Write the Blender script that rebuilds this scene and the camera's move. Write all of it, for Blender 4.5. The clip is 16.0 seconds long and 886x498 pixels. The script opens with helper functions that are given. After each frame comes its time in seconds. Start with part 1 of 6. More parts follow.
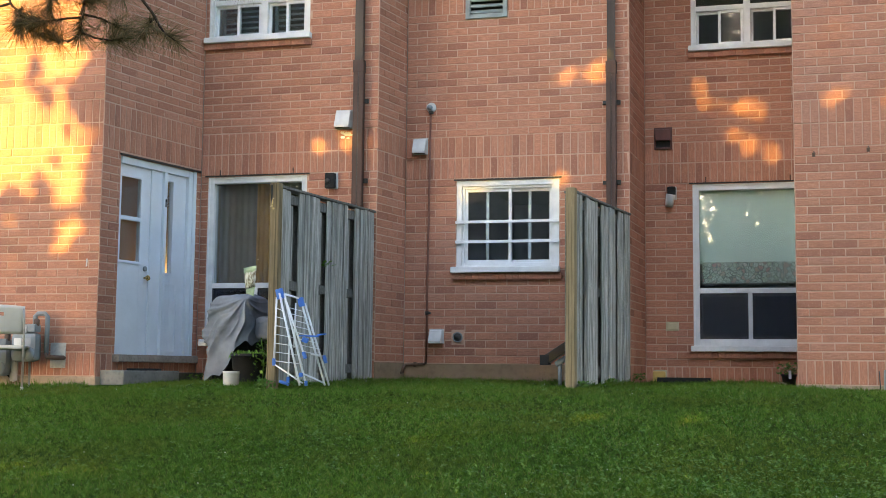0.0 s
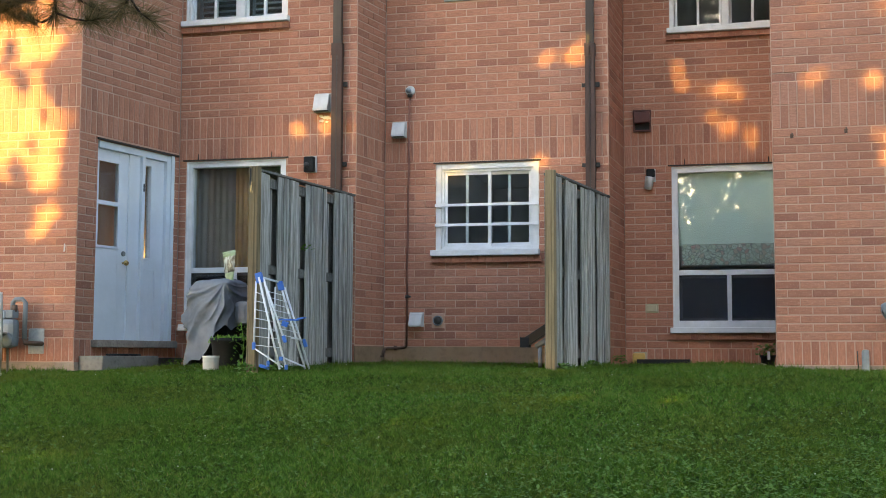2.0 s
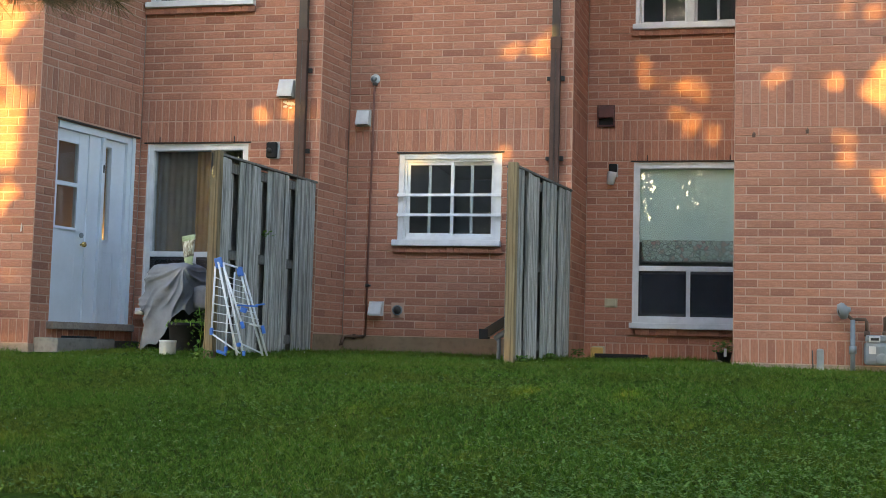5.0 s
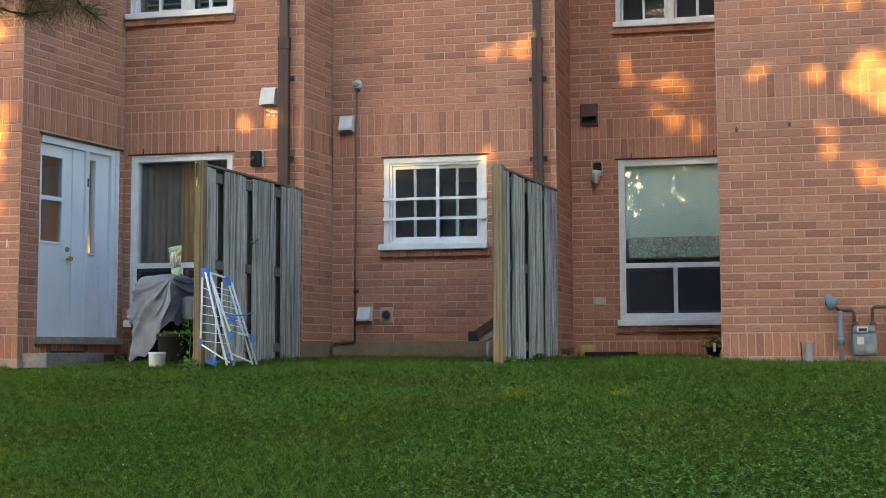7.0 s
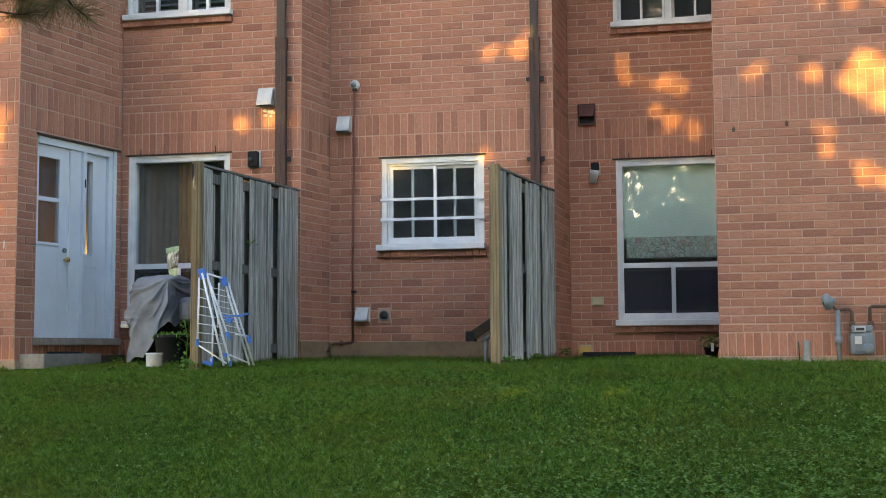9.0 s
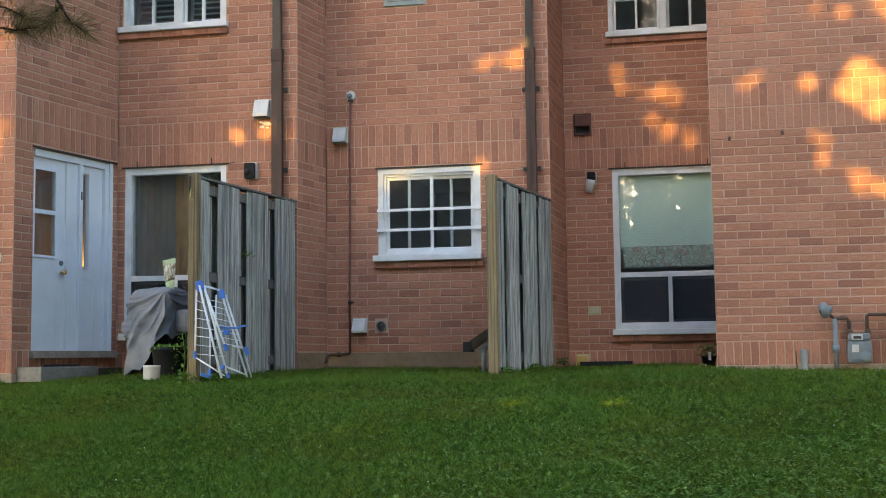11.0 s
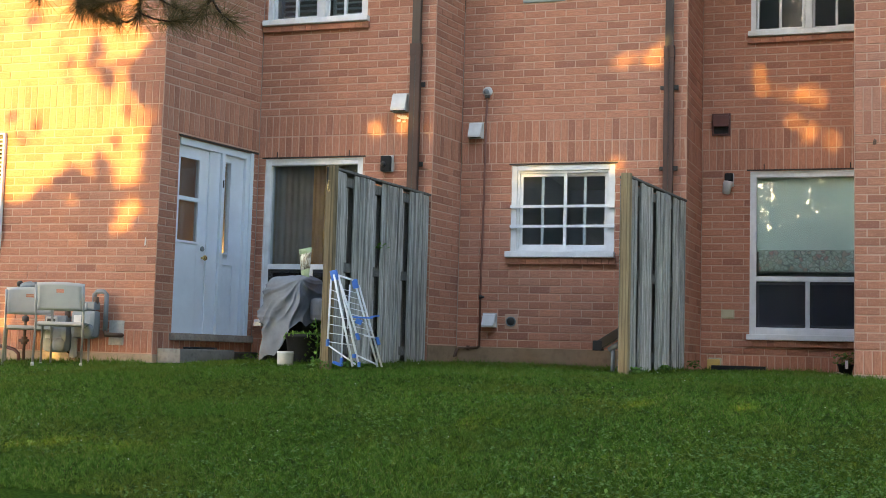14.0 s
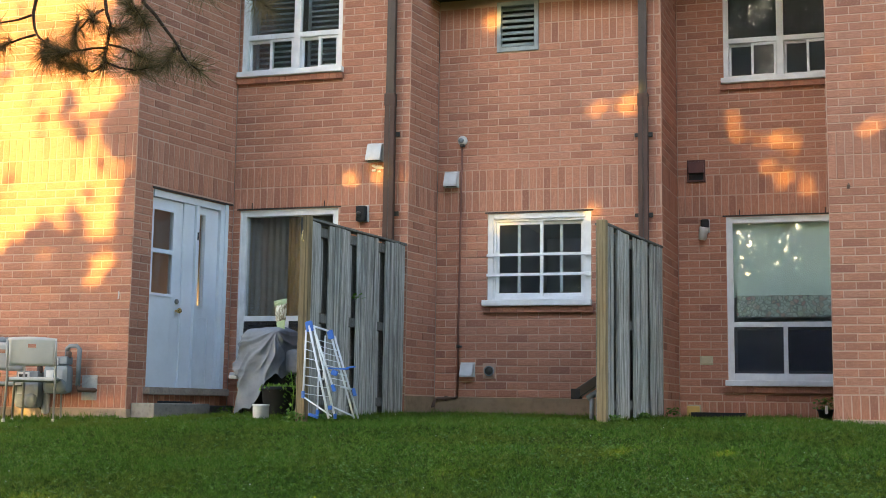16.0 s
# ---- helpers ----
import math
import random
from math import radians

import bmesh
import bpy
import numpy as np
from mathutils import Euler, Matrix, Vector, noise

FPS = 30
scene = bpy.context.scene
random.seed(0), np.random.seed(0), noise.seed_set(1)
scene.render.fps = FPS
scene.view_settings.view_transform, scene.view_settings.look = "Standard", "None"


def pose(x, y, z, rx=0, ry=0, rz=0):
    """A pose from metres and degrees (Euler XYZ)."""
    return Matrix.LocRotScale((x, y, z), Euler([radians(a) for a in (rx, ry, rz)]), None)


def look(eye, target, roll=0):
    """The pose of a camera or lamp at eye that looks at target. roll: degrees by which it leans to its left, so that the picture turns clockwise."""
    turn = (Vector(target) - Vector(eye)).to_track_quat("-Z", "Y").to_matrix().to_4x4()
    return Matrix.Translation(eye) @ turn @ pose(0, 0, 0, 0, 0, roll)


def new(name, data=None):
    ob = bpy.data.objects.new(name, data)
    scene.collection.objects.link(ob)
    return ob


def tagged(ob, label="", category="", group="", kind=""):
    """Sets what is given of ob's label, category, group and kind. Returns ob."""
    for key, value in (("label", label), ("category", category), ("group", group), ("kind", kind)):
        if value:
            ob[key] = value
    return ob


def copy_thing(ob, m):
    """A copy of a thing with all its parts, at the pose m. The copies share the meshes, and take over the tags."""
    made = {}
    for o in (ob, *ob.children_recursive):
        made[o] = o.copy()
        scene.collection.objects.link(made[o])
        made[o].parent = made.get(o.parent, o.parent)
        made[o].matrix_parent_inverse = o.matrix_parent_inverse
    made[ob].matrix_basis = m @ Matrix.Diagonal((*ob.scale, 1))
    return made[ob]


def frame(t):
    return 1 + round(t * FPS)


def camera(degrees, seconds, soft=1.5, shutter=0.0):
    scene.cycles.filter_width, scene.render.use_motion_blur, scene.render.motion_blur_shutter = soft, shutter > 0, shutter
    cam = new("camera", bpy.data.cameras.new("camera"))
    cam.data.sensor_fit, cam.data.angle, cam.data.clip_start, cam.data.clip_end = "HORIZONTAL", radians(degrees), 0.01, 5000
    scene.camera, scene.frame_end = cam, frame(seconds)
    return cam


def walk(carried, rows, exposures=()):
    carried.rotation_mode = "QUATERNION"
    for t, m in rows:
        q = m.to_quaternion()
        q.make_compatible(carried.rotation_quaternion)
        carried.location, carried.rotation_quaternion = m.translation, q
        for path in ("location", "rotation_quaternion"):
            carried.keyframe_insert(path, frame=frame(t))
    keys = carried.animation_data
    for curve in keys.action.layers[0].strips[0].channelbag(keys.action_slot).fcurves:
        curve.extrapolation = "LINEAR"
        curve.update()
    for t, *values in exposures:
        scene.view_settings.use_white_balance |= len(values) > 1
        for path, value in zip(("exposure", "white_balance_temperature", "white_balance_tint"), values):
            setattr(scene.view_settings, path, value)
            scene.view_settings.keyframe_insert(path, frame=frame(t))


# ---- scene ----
cam = camera(39.2, 16.0, soft=0.6)
EXPOSURE = 2.99
PATH = [
    (0, (0.005, -0.005, 0.141), (-0.511, 1.918, 0.337), 0.6),
    (0.5, (0.006, 0.003, 0.149), (-0.503, 1.927, 0.349), 0.4),
    (1, (0.008, 0.008, 0.152), (-0.494, 1.935, 0.343), 0.4),
    (1.5, (0.009, 0.01, 0.154), (-0.485, 1.941, 0.33), -0.1),
    (2, (0.005, 0.009, 0.117), (-0.48, 1.941, 0.29), 0.2),
    (2.5, (0.017, 0.017, 0.113), (-0.465, 1.95, 0.282), 0.2),
    (3, (0.017, 0.02, 0.117), (-0.451, 1.957, 0.285), 0.1),
    (3.5, (0.03, 0.006, 0.134), (-0.434, 1.944, 0.3), -0.1),
    (4, (0.007, 0.002, 0.13), (-0.445, 1.943, 0.297), -0.1),
    (4.5, (0.024, 0.006, 0.135), (-0.427, 1.947, 0.307), -0.2),
    (5, (-0.002, 0.024, 0.119), (-0.426, 1.972, 0.277), 1.5),
    (5.2, (-0.017, 0.052, 0.117), (-0.413, 2.006, 0.279), 1.1),
    (5.8, (0.0, 0.03, 0.126), (-0.395, 1.985, 0.287), 0.35),
    (6.6, (0.004, 0.018, 0.125), (-0.396, 1.97, 0.287), -0.15),
    (7.5, (0.026, 0.019, 0.125), (-0.384, 1.969, 0.288), -0.3),
    (8, (0.031, 0.021, 0.126), (-0.376, 1.972, 0.29), -0.3),
    (8.5, (0.054, 0.035, 0.12), (-0.354, 1.986, 0.283), -0.3),
    (11, (0.037, 0.026, 0.143), (-0.363, 1.978, 0.32), -0.7),
    (11.5, (0.022, 0.029, 0.14), (-0.367, 1.982, 0.323), -0.5),
    (12, (0.024, 0.032, 0.13), (-0.346, 1.989, 0.311), -0.3),
    (12.5, (0.091, 0.067, 0.124), (-0.314, 2.016, 0.316), 0.7),
    (13, (0.07, 0.066, 0.124), (-0.442, 1.988, 0.331), 0.2),
    (13.5, (0.043, 0.025, 0.128), (-0.545, 1.927, 0.322), 1.5),
    (14, (0.034, -0.018, 0.127), (-0.569, 1.881, 0.297), 1.6),
    (14.5, (-0.023, -0.049, 0.125), (-0.541, 1.876, 0.289), -0.9),
    (15, (0.043, -0.011, 0.099), (-0.506, 1.903, 0.286), -0.8),
    (15.5, (0.041, 0.003, 0.126), (-0.504, 1.915, 0.351), 0.5),
    (16, (0.064, 0.063, 0.111), (-0.509, 1.962, 0.364), 0.8),
]
walk(cam, [(t, look(eye, target, roll)) for t, eye, target, roll in PATH], exposures=[(t, EXPOSURE + stops, 7050, 13) for t, stops in ((0, 0.1), (1.5, 0.05), (3, 0.06), (4, -0.02), (5, -0.06), (12, -0.1), (14, 0.0), (16, 0.04))])

# ---- light ----
SUN_EL, SUN_X, SUN_Y = radians(12.0), -0.25, -1.0
_h = math.hypot(SUN_X, SUN_Y)
SUN_DIR = Vector((SUN_X / _h * math.cos(SUN_EL), SUN_Y / _h * math.cos(SUN_EL), math.sin(SUN_EL)))  # towards the sun
world = bpy.data.worlds.new("sky")
scene.world = world
world.use_nodes = True
wn = world.node_tree
sky = wn.nodes.new("ShaderNodeTexSky")
sky.sky_type, sky.sun_disc = "NISHITA", False
sky.sun_elevation = SUN_EL
sky.sun_rotation = math.atan2(SUN_DIR.x, SUN_DIR.y)
wn.links.new(sky.outputs[0], wn.nodes["Background"].inputs[0])
wn.nodes["Background"].inputs[1].default_value = 0.15
sun_data = bpy.data.lights.new("sun", "SUN")
sun_data.energy, sun_data.angle, sun_data.color = 2.6, radians(0.4), (1.0, 0.63, 0.12)
sun_ob = new("sun", sun_data)
sun_ob.matrix_world = look(SUN_DIR * 60, (0, 0, 0))

# ---- node helpers and materials ----


class Nodes:
    """A small builder for one material's node tree."""

    def __init__(self, name):
        self.mat = bpy.data.materials.new(name)
        self.mat.use_nodes = True
        self.t = self.mat.node_tree
        self.bsdf = self.t.nodes["Principled BSDF"]
        self.coord = self.add("ShaderNodeTexCoord")

    def add(self, kind, **values):
        n = self.t.nodes.new(kind)
        for k, v in values.items():
            n.inputs[k.replace("_", " ")].default_value = v
        return n

    def link(self, a, b):
        self.t.links.new(a, b)

    def noise(self, scale, detail=3.0, rough=0.55, stretch=None, offset=None):
        n = self.add("ShaderNodeTexNoise", Scale=scale, Detail=detail, Roughness=rough)
        m = self.add("ShaderNodeMapping")
        if stretch:
            m.inputs["Scale"].default_value = stretch
        self.link(self.coord.outputs["Object"], m.inputs["Vector"])
        if offset is not None:
            self.link(offset, m.inputs["Location"])
        self.link(m.outputs[0], n.inputs["Vector"])
        return n.outputs["Fac"]

    def ramp(self, fac, *stops):
        r = self.t.nodes.new("ShaderNodeValToRGB")
        e = r.color_ramp.elements
        while len(e) < len(stops):
            e.new(0.5)
        for el, (p, c) in zip(e, stops):
            el.position, el.color = p, (*c, 1)
        self.link(fac, r.inputs[0])
        return r.outputs[0]

    def mix(self, fac, a, b, mode="MIX"):
        m = self.t.nodes.new("ShaderNodeMix")
        m.data_type, m.blend_type = "RGBA", mode
        for v, s in ((fac, 0), (a, 6), (b, 7)):
            if isinstance(v, (int, float)):
                m.inputs[s].default_value = v
            elif isinstance(v, tuple):
                m.inputs[s].default_value = (*v, 1)
            else:
                self.link(v, m.inputs[s])
        return m.outputs[2]

    def math(self, op, a, b=0.0):
        m = self.t.nodes.new("ShaderNodeMath")
        m.operation = op
        for v, s in ((a, 0), (b, 1)):
            if isinstance(v, (int, float)):
                m.inputs[s].default_value = v
            else:
                self.link(v, m.inputs[s])
        return m.outputs[0]

    def chance(self):
        """A random value for each object and each loose island."""
        o, g = self.t.nodes.new("ShaderNodeObjectInfo"), self.t.nodes.new("ShaderNodeNewGeometry")
        return self.math("FRACT", self.math("ADD", self.math("MULTIPLY", o.outputs["Random"], 7.31), self.math("MULTIPLY", g.outputs["Random Per Island"], 5.17)))

    def done(self, color, rough=0.6, metal=0.0, bump=None, dist=0.002, strength=0.6, spec=0.5):
        if isinstance(color, tuple):
            self.bsdf.inputs["Base Color"].default_value = (*color, 1)
        else:
            self.link(color, self.bsdf.inputs["Base Color"])
        if isinstance(rough, (int, float)):
            self.bsdf.inputs["Roughness"].default_value = rough
        else:
            self.link(rough, self.bsdf.inputs["Roughness"])
        self.bsdf.inputs["Metallic"].default_value = metal
        self.bsdf.inputs["Specular IOR Level"].default_value = spec
        if bump is not None:
            b = self.add("ShaderNodeBump", Strength=strength, Distance=dist)
            self.link(bump, b.inputs["Height"])
            self.link(b.outputs[0], self.bsdf.inputs["Normal"])
        return self.mat


def painted(name, c, rough=0.45, grime=0.2, scale=6.0, metal=0.0, bumpy=0.0008):
    """Plain paint, plastic or metal with slight grime and unevenness."""
    n = Nodes(name)
    dark = tuple(v * (1 - grime) * 0.92 for v in c)
    fac = n.ramp(n.noise(scale, 5), (0.35, (0, 0, 0)), (0.7, (1, 1, 1)))
    fine = n.noise(scale * 14, 3)
    col = n.mix(fac, dark, c)
    col = n.mix(n.math("MULTIPLY", fine, 0.18), col, tuple(v * 0.6 for v in c))
    return n.done(col, n.math("ADD", n.math("MULTIPLY", fine, 0.25), rough - 0.1), metal, fine, bumpy)


def make_brick():
    n = Nodes("clay_brick")
    r = n.chance()
    body = n.ramp(r, (0.0, (0.305, 0.130, 0.090)), (0.10, (0.370, 0.158, 0.104)), (0.22, (0.438, 0.190, 0.123)), (0.55, (0.482, 0.212, 0.138)), (0.85, (0.530, 0.242, 0.158)), (1.0, (0.470, 0.228, 0.160)))
    shift = n.add("ShaderNodeCombineXYZ")
    n.link(n.math("MULTIPLY", r, 37.0), shift.inputs[0])
    n.link(n.math("MULTIPLY", r, 11.0), shift.inputs[2])
    streak = n.noise(9.0, 5, 0.65, (1.2, 1.0, 9.0), shift.outputs[0])
    fine = n.noise(160.0, 3, 0.6, None, shift.outputs[0])
    blot = n.noise(14.0, 4, 0.6, None, shift.outputs[0])
    col = n.mix(n.ramp(streak, (0.42, (0, 0, 0)), (0.72, (0.75, 0.75, 0.75))), body, (0.25, 0.118, 0.085))
    col = n.mix(n.ramp(blot, (0.55, (0, 0, 0)), (0.8, (0.35, 0.35, 0.35))), col, (0.58, 0.34, 0.24))
    col = n.mix(n.ramp(fine, (0.45, (0, 0, 0)), (0.75, (0.55, 0.55, 0.55))), col, (0.21, 0.095, 0.065))
    col = n.mix(n.ramp(n.noise(1.1, 5, 0.6), (0.42, (0, 0, 0)), (0.72, (0.32, 0.32, 0.32))), col, (0.27, 0.125, 0.09))
    col = n.mix(n.ramp(n.noise(55.0, 4, 0.65), (0.56, (0, 0, 0)), (0.70, (0.40, 0.40, 0.40))), col, (0.60, 0.36, 0.26))
    h = n.math("ADD", n.math("MULTIPLY", streak, 0.7), n.math("MULTIPLY", fine, 0.45))
    return n.done(col, 0.86, 0, h, 0.006, 0.8, 0.25)


def make_mortar():
    n = Nodes("mortar")
    col = n.mix(n.noise(5.0, 4), (0.49, 0.308, 0.232), (0.60, 0.415, 0.325))
    col = n.mix(n.math("MULTIPLY", n.noise(120.0, 3), 0.3), col, (0.36, 0.25, 0.19))
    col = n.mix(n.ramp(n.noise(9.0, 5, 0.7), (0.5, (0, 0, 0)), (0.8, (0.5, 0.5, 0.5))), col, (0.40, 0.22, 0.16))
    col = n.mix(n.ramp(n.noise(0.9, 5, 0.65), (0.44, (0, 0, 0)), (0.62, (0.5, 0.5, 0.5))), col, (0.43, 0.228, 0.158))
    return n.done(col, 0.95, 0, n.noise(220.0, 3), 0.004, 0.7, 0.1)


def make_concrete(name, a, b, scale=4.0):
    n = Nodes(name)
    col = n.mix(n.ramp(n.noise(scale, 6, 0.65), (0.3, (0, 0, 0)), (0.7, (1, 1, 1))), a, b)
    col = n.mix(n.ramp(n.noise(scale * 5, 4), (0.5, (0, 0, 0)), (0.75, (0.5, 0.5, 0.5))), col, tuple(v * 0.55 for v in a))
    return n.done(col, 0.93, 0, n.noise(90.0, 4), 0.004, 0.6, 0.15)


def make_wood(name, a, b, c, along="z", tight=0.13):
    """Weathered timber with its grain along one axis."""
    n = Nodes(name)
    r = n.chance()
    shift = n.add("ShaderNodeCombineXYZ")
    n.link(n.math("MULTIPLY", r, 23.0), shift.inputs[0])
    n.link(n.math("MULTIPLY", r, 9.0), shift.inputs[2])
    st = (8.0, 8.0, 0.5) if along == "z" else (14.0, 0.7, 14.0)
    grain = n.noise(5.0, 6, 0.65, st, shift.outputs[0])
    fine = n.noise(22.0, 4, 0.6, st, shift.outputs[0])
    wide = n.noise(1.6, 3, 0.5, None, shift.outputs[0])
    col = n.ramp(grain, (0.51 - tight, a), (0.51, b), (0.51 + tight, c))
    col = n.mix(n.ramp(fine, (0.5, (0, 0, 0)), (0.75, (0.55, 0.55, 0.55))), col, tuple(v * 0.42 for v in a))
    stain = n.noise(2.4, 5, 0.65, (3.0, 3.0, 0.45), shift.outputs[0])
    col = n.mix(n.ramp(stain, (0.50, (0, 0, 0)), (0.68, (0.4, 0.4, 0.4))), col, tuple(v * 0.75 for v in a))
    crack = n.noise(3.2, 3, 0.5, (17.0, 17.0, 0.28), shift.outputs[0])
    col = n.mix(n.ramp(crack, (0.53, (0, 0, 0)), (0.61, (0.75, 0.75, 0.75))), col, tuple(v * 0.32 for v in a))
    col = n.mix(n.math("MULTIPLY", wide, 0.45), col, tuple(v * 0.62 for v in b))
    col = n.mix(n.math("MULTIPLY", r, 0.45), col, tuple(v * 0.6 for v in b))
    return n.done(col, 0.88, 0, n.math("ADD", grain, fine), 0.004, 0.7, 0.2)


def make_glass():
    n = Nodes("window_glass")
    t = n.t
    out = t.nodes["Material Output"]
    edge = n.add("ShaderNodeLayerWeight", Blend=0.5)
    fres = n.math("ADD", n.math("MULTIPLY", n.math("POWER", edge.outputs["Facing"], 5.0), 0.95), 0.04)
    gloss = n.add("ShaderNodeBsdfGlossy", Roughness=0.015)
    clear = t.nodes.new("ShaderNodeBsdfTransparent")
    clear.inputs[0].default_value = (0.90, 0.93, 0.92, 1)
    b = n.add("ShaderNodeBump", Strength=0.05, Distance=0.006)
    n.link(n.noise(2.2, 2), b.inputs["Height"])
    n.link(b.outputs[0], gloss.inputs["Normal"])
    m = t.nodes.new("ShaderNodeMixShader")
    n.link(n.math("MULTIPLY", fres, 1.3), m.inputs[0])
    n.link(clear.outputs[0], m.inputs[1])
    n.link(gloss.outputs[0], m.inputs[2])
    # bluish diffuse haze lifts the dark panes, in place of mirrored sky
    haze = n.add("ShaderNodeBsdfDiffuse")
    haze.inputs[0].default_value = (0.60, 0.68, 0.82, 1)
    film = t.nodes.new("ShaderNodeMixShader")
    n.link(n.math("ADD", n.math("MULTIPLY", n.noise(3.0, 4), 0.025), 0.012), film.inputs[0])
    n.link(m.outputs[0], film.inputs[1])
    n.link(haze.outputs[0], film.inputs[2])
    n.link(film.outputs[0], out.inputs[0])
    return n.mat


def make_ground():
    n = Nodes("lawn_soil")
    big, mid, fine = n.noise(0.35, 4), n.noise(2.3, 5, 0.65), n.noise(45.0, 5, 0.7)
    col = n.mix(n.ramp(fine, (0.35, (0, 0, 0)), (0.7, (1, 1, 1))), (0.018, 0.036, 0.006), (0.055, 0.100, 0.014))
    col = n.mix(n.ramp(mid, (0.45, (0, 0, 0)), (0.75, (0.6, 0.6, 0.6))), col, (0.055, 0.055, 0.02))
    col = n.mix(n.math("MULTIPLY", big, 0.35), col, (0.02, 0.045, 0.012))
    return n.done(col, 1.0, 0, fine, 0.02, 0.8, 0.0)


def make_leafy(name, stops, rough=0.6, trans=0.25, patch=None):
    """Blades, needles or leaves: each island its own green, drier here and there."""
    n = Nodes(name)
    col = n.ramp(n.chance(), *stops)
    if patch:
        col = n.mix(n.ramp(n.noise(0.9, 4, 0.6), (0.45, (0, 0, 0)), (0.7, (0.7, 0.7, 0.7))), col, patch)
        col = n.mix(n.ramp(n.noise(26.0, 3, 0.6), (0.36, (0.6, 0.6, 0.6)), (0.58, (0, 0, 0))), col, tuple(v * 0.6 for v in stops[0][1]))
        col = n.mix(n.ramp(n.noise(0.33, 3), (0.4, (0, 0, 0)), (0.7, (0.45, 0.45, 0.45))), col, stops[0][1])
    n.bsdf.inputs["Transmission Weight"].default_value = 0.0
    m = n.done(col, rough, 0, None, spec=0.05)
    if trans:
        tl = n.t.nodes.new("ShaderNodeBsdfTranslucent")
        n.link(col, tl.inputs[0])
        ms = n.t.nodes.new("ShaderNodeMixShader")
        ms.inputs[0].default_value = trans
        n.link(n.bsdf.outputs[0], ms.inputs[1])
        n.link(tl.outputs[0], ms.inputs[2])
        n.link(ms.outputs[0], n.t.nodes["Material Output"].inputs[0])
    return m


def make_fabric(name, a, b):
    n = Nodes(name)
    col = n.mix(n.ramp(n.noise(5.0, 5), (0.35, (0, 0, 0)), (0.7, (1, 1, 1))), a, b)
    weave = n.noise(420.0, 2)
    return n.done(col, 0.8, 0, n.math("ADD", n.noise(30.0, 4), n.math("MULTIPLY", weave, 0.3)), 0.004, 0.5, 0.3)


def make_floral():
    """Blind trim: pale leaves and red blooms inside dark outlines."""
    n = Nodes("floral_trim")
    v = n.add("ShaderNodeTexVoronoi", Scale=21.0)
    v.feature = "DISTANCE_TO_EDGE"
    w = n.add("ShaderNodeTexVoronoi", Scale=21.0)
    for q in (v, w):
        n.link(n.coord.outputs["Object"], q.inputs["Vector"])
    sep = n.t.nodes.new("ShaderNodeSeparateColor")
    n.link(w.outputs["Color"], sep.inputs[0])
    cell = n.ramp(sep.outputs[0], (0.0, (0.44, 0.52, 0.46)), (0.35, (0.54, 0.60, 0.54)), (0.55, (0.46, 0.55, 0.44)), (0.72, (0.52, 0.33, 0.31)), (0.85, (0.46, 0.54, 0.47)), (1.0, (0.58, 0.55, 0.50)))
    line = n.ramp(v.outputs["Distance"], (0.03, (1, 1, 1)), (0.09, (0, 0, 0)))
    return n.done(n.mix(line, cell, (0.25, 0.28, 0.26)), 0.9)


def make_bark():
    n = Nodes("bark")
    col = n.ramp(n.noise(7.0, 6, 0.7, (1, 1, 0.25)), (0.35, (0.035, 0.022, 0.015)), (0.7, (0.12, 0.075, 0.05)))
    return n.done(col, 0.95, 0, n.noise(16.0, 5, 0.7, (1, 1, 0.3)), 0.02, 0.9, 0.15)


M_BRICK, M_MORTAR = make_brick(), make_mortar()
M_FOUND = make_concrete("foundation_concrete", (0.30, 0.235, 0.175), (0.43, 0.35, 0.27))
M_PARGE = make_concrete("parging", (0.205, 0.146, 0.096), (0.28, 0.20, 0.136), 2.2)
M_STEP = make_concrete("step_concrete", (0.145, 0.142, 0.132), (0.235, 0.23, 0.215))
M_THRESH = make_concrete("worn_threshold", (0.22, 0.182, 0.155), (0.34, 0.292, 0.252), 7.0)
M_FENCE = make_wood("weathered_fence_wood", (0.175, 0.169, 0.157), (0.43, 0.422, 0.402), (0.71, 0.70, 0.675), tight=0.16)
M_POST = make_wood("treated_post_wood", (0.21, 0.145, 0.080), (0.34, 0.262, 0.155), (0.46, 0.37, 0.235), tight=0.3)
# copy of the post wood, darkened for the shade on the left post
M_POST_SHADED = make_wood("weathered_post_wood", (0.135, 0.098, 0.058), (0.235, 0.178, 0.105), (0.33, 0.262, 0.165), tight=0.3)
M_RAILW = make_wood("fence_rail_wood", (0.10, 0.095, 0.09), (0.19, 0.185, 0.175), (0.28, 0.275, 0.26), "y")
M_WHITE = painted("white_vinyl", (0.78, 0.79, 0.80), 0.4, 0.12)
M_DOOR = painted("white_painted_steel", (0.70, 0.76, 0.84), 0.38, 0.06, 2.0)
M_GLASS = make_glass()
M_BROWN = painted("brown_aluminium", (0.075, 0.036, 0.026), 0.6, 0.25, 4.0)
M_BROWN_HI = painted("dark_brown_aluminium", (0.045, 0.033, 0.028), 0.3, 0.2, 4.0)
M_BLACK = painted("black_plastic", (0.006, 0.007, 0.009), 0.80, 0.2)
M_DARK = painted("dark_metal", (0.03, 0.028, 0.027), 0.5, 0.3)
M_VENT = painted("white_plastic", (0.62, 0.62, 0.61), 0.5, 0.18)
M_GREYP = painted("grey_painted_metal", (0.205, 0.24, 0.265), 0.45, 0.25)
M_PIPE = painted("brown_conduit_paint", (0.24, 0.095, 0.066), 0.6, 0.3)
